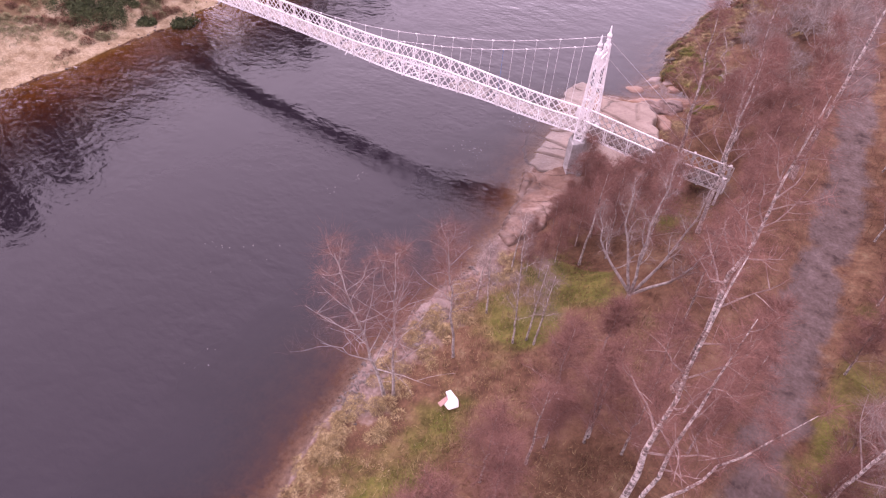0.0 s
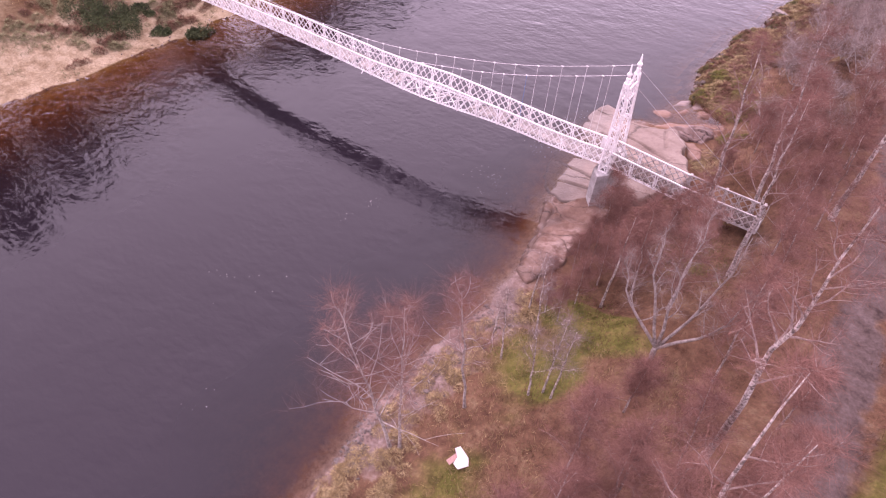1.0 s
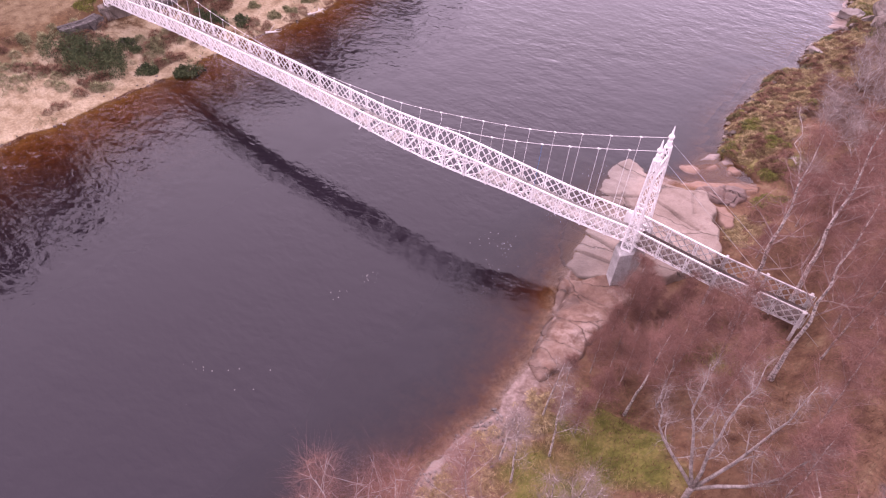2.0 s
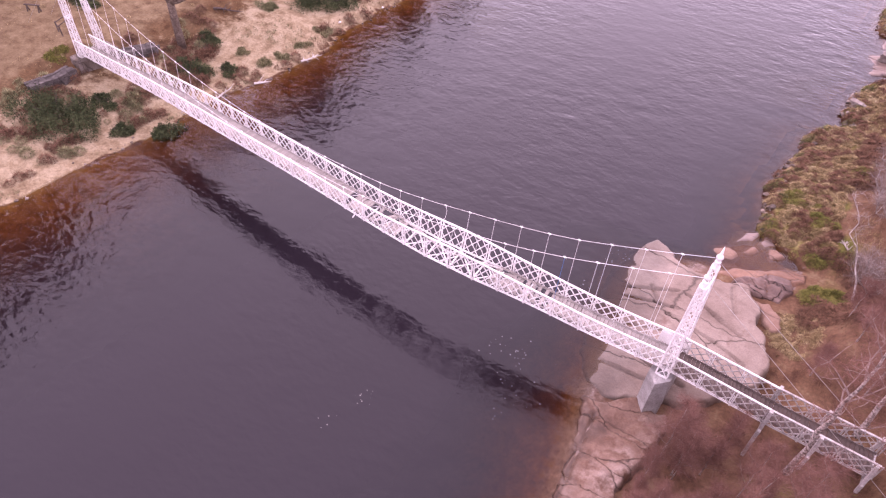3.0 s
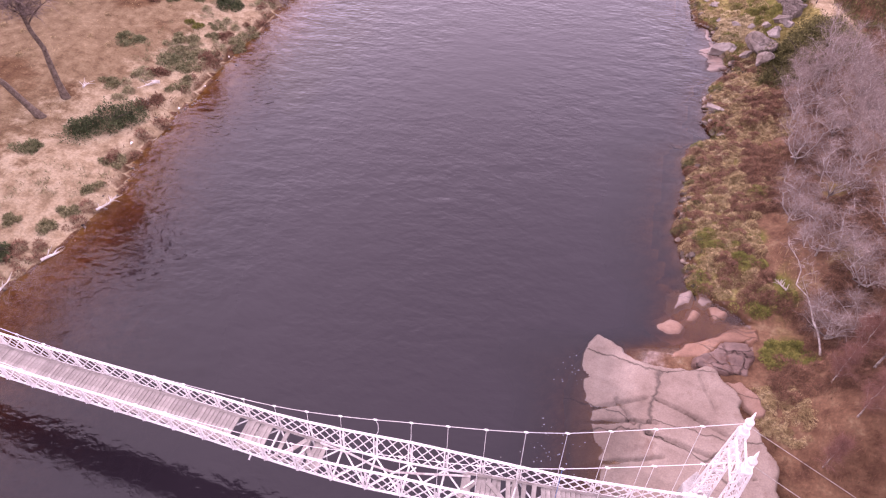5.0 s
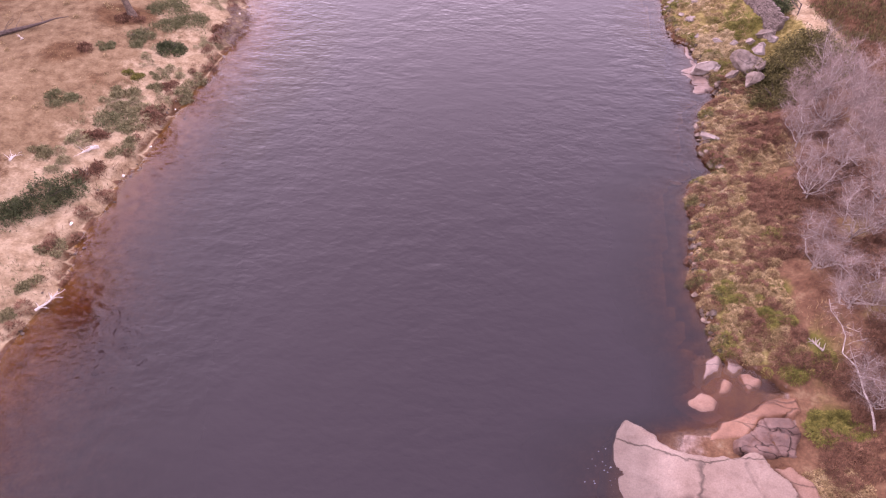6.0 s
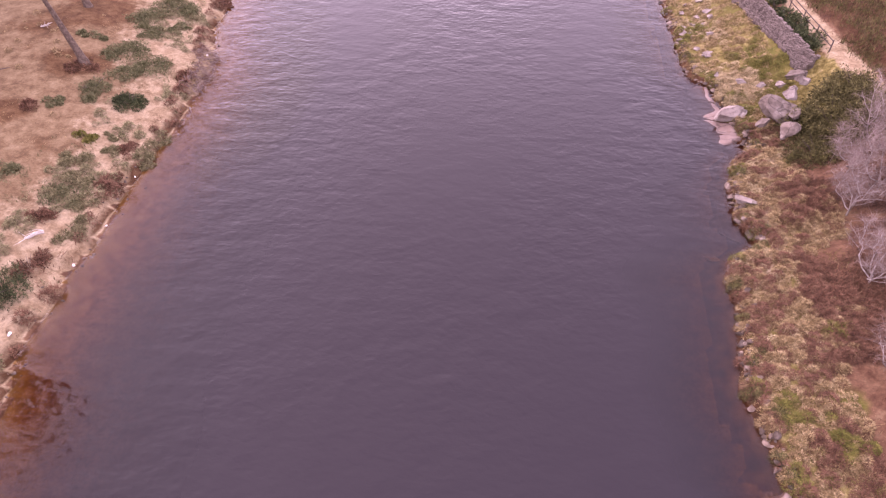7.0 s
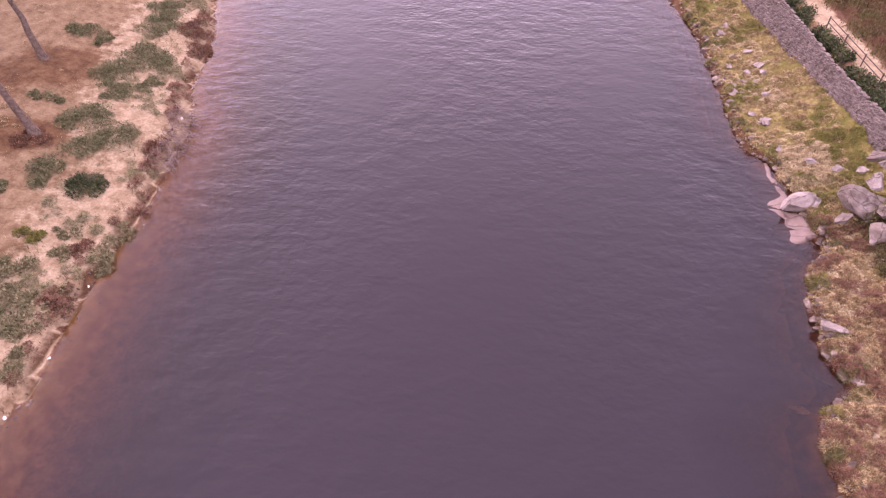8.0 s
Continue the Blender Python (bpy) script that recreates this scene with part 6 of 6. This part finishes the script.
def tussocks(name, spots, mat, label, seed, size=(0.16, 0.5), blades_each=140, length=0.4, width=0.055):
    """Shaggy domes of blades falling outward."""
    rr = np.random.RandomState(seed)
    out = []
    for x, y in spots:
        r = rr.uniform(*size)
        n = int(blades_each * (r / 0.35) ** 2) + 12
        a, q = rr.uniform(0, 6.283, n), np.sqrt(rr.rand(n)) * r
        base = np.stack([x + np.cos(a) * q, y + np.sin(a) * q, 0 * a], -1)
        base[:, 2] = height(base[:, 0], base[:, 1]) + 0.85 * r * (1 - (q / r) ** 2)
        d = np.stack([np.cos(a) * (0.35 + q / r), np.sin(a) * (0.35 + q / r), 0.75 - 0.9 * (q / r)], -1) + rr.normal(0, 0.55, (n, 3))
        d /= np.linalg.norm(d, axis=1, keepdims=True)
        s = np.cross(d, (0, 0, 1)) + rr.normal(0, 0.15, (n, 3))
        s /= np.linalg.norm(s, axis=1, keepdims=True)
        s *= width * rr.uniform(0.5, 1.2, n)[:, None]
        ln = (length * rr.uniform(0.5, 1.2, n))[:, None] * (r / 0.35)
        out.append(np.stack([base - s / 2, base + s / 2, base + d * ln], 1))
    acc = Acc()
    acc.tris(np.concatenate(out))
    return tagged(part(name, acc, mat), label, "grass", kind="stuff")


def pick(n, box, keep, seed, gap=0.0):
    rr = np.random.RandomState(seed)
    x, y = rr.uniform(box[0], box[1], n), rr.uniform(box[2], box[3], n)
    ok = keep(x, y)
    return list(zip(x[ok], y[ok]))


bank = lambda x, y: (east(x, y) > 0.05) & (east(x, y) < 4.6 + 1.6 * value_noise(x, y, 3.5, 97))
tussocks("grass_tussocks", pick(1150, (-1, 7.5, 16, 46), bank, 501), GRASS, "shaggy yellow-brown grass tussocks along the river bank", 502, size=(0.16, 0.42), blades_each=300, length=0.15, width=0.04)
tussocks("heather_tussocks", pick(560, (-1, 8, 16, 46), bank, 503), BROWN_HEATHER, "rusty brown tussocks along the river bank", 504, size=(0.2, 0.5), blades_each=260, length=0.17, width=0.036)
tussocks("moss_tussocks", pick(1500, (-1, 8, 14, 84), lambda x, y: (bank(x, y) | (y > 47) & (east(x, y) > 0.1) & (x < np.interp(y, REVET[:, 0], REVET[:, 1]) - 0.3)) & (value_noise(x, y, 3, 98) > 0.42 - 0.62 * (y > 46)), 505), MOSS, "green mossy tussocks on the bank", 506, length=0.14, width=0.036, blades_each=220)
tussocks("grass_tussocks", pick(1100, (-1, 7, 46, 84), lambda x, y: (east(x, y) > 0.05) & (x < np.interp(y, REVET[:, 0], REVET[:, 1]) + (y < 50.8) * 2), 507), GRASS, "pale grass tussocks below the revetment", 508, size=(0.14, 0.36), length=0.16, width=0.036, blades_each=220)
tussocks("grass_tussocks", pick(420, (-1.5, 6, -32, -9.5), lambda x, y: (east(x, y) > 0.5) & (east(x, y) < 3.2), 509), GRASS, "dry grass tussocks above the shore", 510, size=(0.15, 0.45), length=0.22, blades_each=260, width=0.022)
sandy = lambda lo, hi, seed, cut: (lambda x, y: (west(x, y) > lo) & (west(x, y) < hi) & (value_noise(x, y, 2.6, seed) + 0.35 * value_noise(x, y, 0.9, seed + 1) > cut))
tussocks("heather_patches", pick(1700, (-52, -38, 24, 84), lambda x, y: sandy(0.4, 5.5, 101, 0.05)(x, y) & (value_noise(x, y, 2.6, 101) > 0.45 - 0.5 * ease(y, 26, 36)), 511), HEATHER, "low grey-green heather patches on sand", 512, size=(0.14, 0.42), length=0.2, blades_each=120, width=0.06)
tussocks("heather_patches", pick(1200, (-52, -38, 4, 84), sandy(0.0, 1.5, 103, -0.25), 513), BROWN_HEATHER, "reddish brown heather along the undercut bank", 514, size=(0.18, 0.45), length=0.3, blades_each=110)
tussocks("heather_patches", pick(700, (-54, -40, -14, 12), sandy(1.5, 11, 105, 0.1), 515), BROWN_HEATHER, "brown heather patches around the abutment", 516, size=(0.2, 0.5), length=0.24)
tussocks("heather_patches", pick(420, (-54, -40, -14, 12), sandy(1.5, 11, 107, 0.15), 517), HEATHER, "grey-green heather patches around the abutment", 518, size=(0.2, 0.5), length=0.22)
tussocks("turf_tufts", pick(900, (-76, -48, -15, 88), sandy(8, 40, 109, 0.3), 519), GRASS, "dry tufts on the turf", 520, size=(0.12, 0.3), length=0.2)
tussocks("straw_tussocks", pick(1900, (-1, 8, 17, 84), lambda x, y: (east(x, y) > 0.1) & (east(x, y) < 4) & (value_noise(x, y, 2.2, 131) > 0.15 - 0.2 * (y > 46)) & (x < np.interp(y, REVET[:, 0], REVET[:, 1]) + (y < 50.8) * 2), 521), STRAW, "pale cream tussocks of dead grass on the bank", 522, size=(0.12, 0.34), length=0.16, blades_each=260, width=0.036)
tussocks("bank_clumps", pick(520, (-1, 6, 17, 84), lambda x, y: (east(x, y) > 0.0) & (east(x, y) < 1.0), 523), OLIVE, "olive brown clumps overhanging the water's edge", 524, size=(0.2, 0.45), length=0.18, blades_each=260, width=0.036)
tussocks("straw_tussocks", pick(260, (2.6, 6.4, 48.6, 54), lambda x, y: ((x - 4.4) / 1.7) ** 2 + ((y - 51.3) / 2.4) ** 2 < 1 + 0.5 * value_noise(x, y, 1.2, 133), 525), STRAW, "cream patch of flattened dead grass above the shelf", 526, size=(0.16, 0.4), length=0.18, blades_each=240, width=0.036)
tussocks("heather_tussocks", pick(1500, (4.0, 10.5, 9, 38), lambda x, y: (value_noise(x, y, 2.4, 141) > -0.25) & (green_patch(x, y) < 0.5) & (east(x, y) > 2.6), 531), BROWN_HEATHER, "rusty red heather on the upper bank", 532, size=(0.2, 0.5), blades_each=230, length=0.18, width=0.034)
tussocks("straw_tussocks", pick(420, (3.2, 6.2, 6.4, 10.4), lambda x, y: ((x - 4.8) / 1.3) ** 2 + ((y - 8.4) / 1.9) ** 2 < 1 + 0.5 * value_noise(x, y, 1.0, 142), 533), GRASS, "cream dead grass beside the granite", 534, size=(0.08, 0.22), length=0.2, blades_each=260, width=0.03)
tussocks("straw_tussocks", pick(260, (-2.2, 1.4, -31, -23.5), lambda x, y: (east(x, y) > 0.0) & (east(x, y) < 1.5), 535), GRASS, "pale roots and dead grass on the undercut shore", 536, size=(0.1, 0.24), length=0.24, blades_each=170, width=0.026)
scatter("undergrowth", 5200, (9, 22, 36, 84), lambda x, y: (x - lerp(TRACK, y) > 0.95) & (value_noise(x, y, 2.2, 134) > -0.35), OLIVE, 0.4, 0.06, 1.1, "dull olive undergrowth beside the pale path", 527, clump=12, rad=0.3)
scatter("undergrowth", 1800, (9, 22, 36, 84), lambda x, y: (x - lerp(TRACK, y) > 1.0) & (value_noise(x, y, 2.8, 135) > 0.0), BROWN_HEATHER, 0.4, 0.06, 1.1, "brown undergrowth beside the pale path", 528, clump=12, rad=0.3)
tussocks("moss_tussocks", pick(240, (4.2, 7.0, 11.2, 13.4), lambda x, y: ((x - 5.6) / 1.2) ** 2 + ((y - 12.2) / 0.9) ** 2 < 1 + 0.5 * value_noise(x, y, 0.8, 136), 529), MOSS, "bright green moss patch beside the granite", 530, size=(0.14, 0.34), length=0.2)

# ---- small things ----
# white sheet lying on the bank
def crumpled_sheet():
    thing = tagged(empty("plastic_sheet", (3.25, -22.0, float(height(3.25, -22.0)))), "white rigid sheet with a pinkish torn flap lying on moss", "litter")
    acc = Acc()
    rr = np.random.RandomState(3)
    out = np.array([(-0.45, 0.30), (-0.30, 0.52), (0.30, 0.28), (0.52, -0.05), (0.22, -0.48), (-0.10, -0.36), (-0.12, 0.02)])
    n = len(out)
    top = np.c_[out, 0.28 + 0.12 * rr.rand(n)]
    low = np.c_[out * 0.97, top[:, 2] - 0.06]
    c1, c2 = np.array([[0.05, 0.05, 0.44]]), np.array([[0.05, 0.05, 0.36]])
    v = np.concatenate([top, low, c1, c2])
    f = []
    for k in range(n):
        j = (k + 1) % n
        f += [(k, j, 2 * n), (n + j, n + k, 2 * n + 1), (n + k, n + j, j, k)]
    acc.add(v, f)
    part("panel", acc, SHEET, thing)
    acc = Acc()
    acc.bar((-0.40, -0.34, 0.05), (-0.16, 0.20, 0.26), 0.26, 0.04)
    part("flap", acc, RUSTY, thing, "faded pink flap")
    return thing


crumpled_sheet()


def driftwood(x, y, yaw, size, label, seed, mat=DEADWOOD, name="driftwood", lift=0.0):
    rr = np.random.RandomState(seed)
    thing = tagged(empty(name, (x, y, float(height(x, y)) + lift)), label, "driftwood")
    acc = Acc()
    ca, sa = math.cos(yaw), math.sin(yaw)
    turn = lambda p: np.array((p[0] * ca - p[1] * sa, p[0] * sa + p[1] * ca, p[2]))
    stem = limb_path(rr, (0, 0, 0.12), (1, 0, 0.04), size, 6, 0.10, 0.0)
    acc.tube([turn(p) for p in stem], np.linspace(0.035 * size + 0.03, 0.02, 7), 6)
    part("trunk", acc, mat, thing)
    acc = Acc()
    for k in range(9):
        u = rr.uniform(0.1, 0.95)
        p = stem[int(u * 6)]
        d = np.array((rr.uniform(0.2, 1), rr.uniform(-1, 1), rr.uniform(0.0, 0.5)))
        b = limb_path(rr, p, d / np.linalg.norm(d), size * rr.uniform(0.2, 0.45), 4, 0.25, -0.02)
        acc.tube([turn(q) for q in b], np.linspace(0.035, 0.008, 5), 4)
    part("branches", acc, mat, thing)
    return thing


driftwood(-43.6, 27.7, 3.7, 3.0, "bleached root of driftwood lying on brown heather", 1, lift=0.3)
driftwood(-48.4, 24.4, 2.0, 1.6, "bleached curved branch on a gorse clump", 2)
driftwood(-60.5, 39.2, 0.75, 7.0, "long dark fallen branch on turf", 3, OLD_TIMBER, "fallen_branch")
driftwood(-40.3, 8.0, 1.1, 2.4, "bleached driftwood along the waterline", 4)
driftwood(-40.9, 4.0, 1.3, 2.0, "bleached driftwood along the waterline", 5)
driftwood(-39.9, 13.2, 1.0, 1.7, "bleached driftwood along the waterline", 6)
driftwood(-57.3, 39.7, 2.9, 0.9, "small bleached stump on turf", 7)
driftwood(-50.0, 12.3, 0.6, 2.8, "dark fallen limb lying on a brown mound", 12, OLD_TIMBER, "fallen_branch")
driftwood(-57.2, 51.2, 0.6, 1.1, "small bleached branch on turf", 8)
driftwood(1.6, 33.4, 2.6, 1.6, "dark log reaching into the water", 9, OLD_TIMBER)
plant(bare_tree("birch", 190, 3.9, 0.055, PALE_BARK, TWIG_PALE, PALE_BARK, limbs=9, first=0.4, lean=(-2.6, 4.8), reach=0.4, twigs=2, wander=0.35), 6.8, 11.4, 0, "dead bleached birch leaning over the bank")
driftwood(5.6, 16.4, 2.2, 1.0, "fallen pale birch limb on the bank", 11, PALE_BARK)

# brushwood heap washed against the sandy bank
acc = Acc()
rr = np.random.RandomState(44)
for k in range(320):
    y = rr.uniform(46.5, 53.5)
    x = float(shore_w(np.array([y]))[0]) + rr.uniform(-1.3, 0.5)
    p = np.array((x, y, max(float(height(x, y)), WL) + rr.uniform(0.0, 0.45)))
    d = np.array((rr.uniform(-0.4, 1.0), rr.uniform(-1, 0.5), rr.uniform(-0.35, 0.2)))
    acc.tube([p, p + d * 0.6 + (0, 0, 0.05), p + d * rr.uniform(0.9, 1.5)], [0.022, 0.016, 0.007], 4)
tagged(part("brushwood_heap", acc, TWIG_GREY), "tangled brushwood heap washed against the bank", "brushwood", kind="stuff")


# timber rail fence by the path and old timber frames on the turf
def rail_fence(pts, label, h=1.0):
    thing = tagged(empty("rail_fence", (*pts[0], float(height(*pts[0])))), label, "fence")
    inv = Matrix.Translation(thing.location).inverted()
    for x, y in pts:
        acc = Acc()
        z = float(height(x, y))
        acc.bar((x, y, z - 0.2), (x, y, z + h + 0.05), 0.08, 0.08, up=(1, 0, 0))
        part("post", acc, OLD_TIMBER, thing).matrix_parent_inverse = inv
    for (x0, y0), (x1, y1) in zip(pts, pts[1:]):
        for k in (0.5, 0.95):
            acc = Acc()
            acc.bar((x0, y0, float(height(x0, y0)) + h * k), (x1, y1, float(height(x1, y1)) + h * k), 0.035, 0.07)
            part("rail", acc, OLD_TIMBER, thing).matrix_parent_inverse = inv
    return thing


rail_fence([(8.7, 66.5), (9.15, 63.5), (9.6, 60.5), (10.0, 57.8), (10.4, 55.2), (10.8, 52.6)], "low dark timber rail fence beside the gravel path")
rail_fence([(-55.6, 0.6), (-56.8, 0.9), (-57.2, 2.2)], "short dark timber rail by the bridge end", 0.9)


def timber_frame(x, y, yaw):
    thing = tagged(empty("trestle_bench", (x, y, float(height(x, y)))), "small dark timber trestle standing on turf", "bench")
    thing.rotation_euler[2] = yaw
    for sx in (-0.55, 0.55):
        acc = Acc()
        acc.bar((sx, -0.2, -0.1), (sx, 0.0, 0.62), 0.08, 0.08)
        acc.bar((sx, 0.2, -0.1), (sx, 0.0, 0.62), 0.08, 0.08)
        part("leg", acc, OLD_TIMBER, thing)
    acc = Acc()
    acc.bar((-0.75, 0, 0.66), (0.75, 0, 0.66), 0.16, 0.08)
    part("top_rail", acc, OLD_TIMBER, thing)


timber_frame(-61.6, 1.5, 0.5)

# foam drifting on the water and pale litter at its edge
acc = Acc()
rr = np.random.RandomState(55)
for cx, cy, n, sp in ((-7.4, -2.5, 50, 0.9), (-6.4, -4.6, 30, 0.8), (-12.2, -9.4, 16, 0.35), (-12.9, -11.8, 9, 0.5), (-6.2, 3.4, 60, 0.8), (-5.9, 8.6, 26, 0.4), (-14.9, -20.2, 12, 0.6), (-9.6, -26, 10, 0.6), (-13.2, -17.5, 8, 1.2)):
    for k in range(int(n * 0.7)):
        a, s = rr.uniform(0, 6.28), rr.uniform(0.008, 0.042)
        c = np.array((cx + rr.normal(0, sp), cy + rr.normal(0, sp * 1.2), WL + 0.006))
        m = 6
        ring = [c + np.array((math.cos(a + j) * s * rr.uniform(0.6, 1.5), math.sin(a + j) * s * rr.uniform(0.5, 1.2), 0)) for j in np.arange(m) * 6.283 / m]
        acc.add(ring + [c + (0, 0, 0.012)], [(j, (j + 1) % m, m) for j in range(m)])
tagged(part("foam_flecks", acc, FOAM), "white foam flecks drifting on the river", "foam", kind="stuff")
for x, y, s in ((-41.0, 30.0, 0.2), (-41.3, 26.2, 0.24), (-41.5, 35.2, 0.2), (-42.6, 52.3, 0.26), (-41.6, 20.2, 0.22)):
    ob = boulder((s * 1.4, s, s * 0.7), int(abs(y) * 7), SHEET, "pale_stone")
    ob.matrix_world = pose(x, y, max(float(height(x, y)), WL) + 0.06, 0, 0, y * 20)
    tagged(ob, "small white stone at the water's edge", "stone", "white stones at the water")
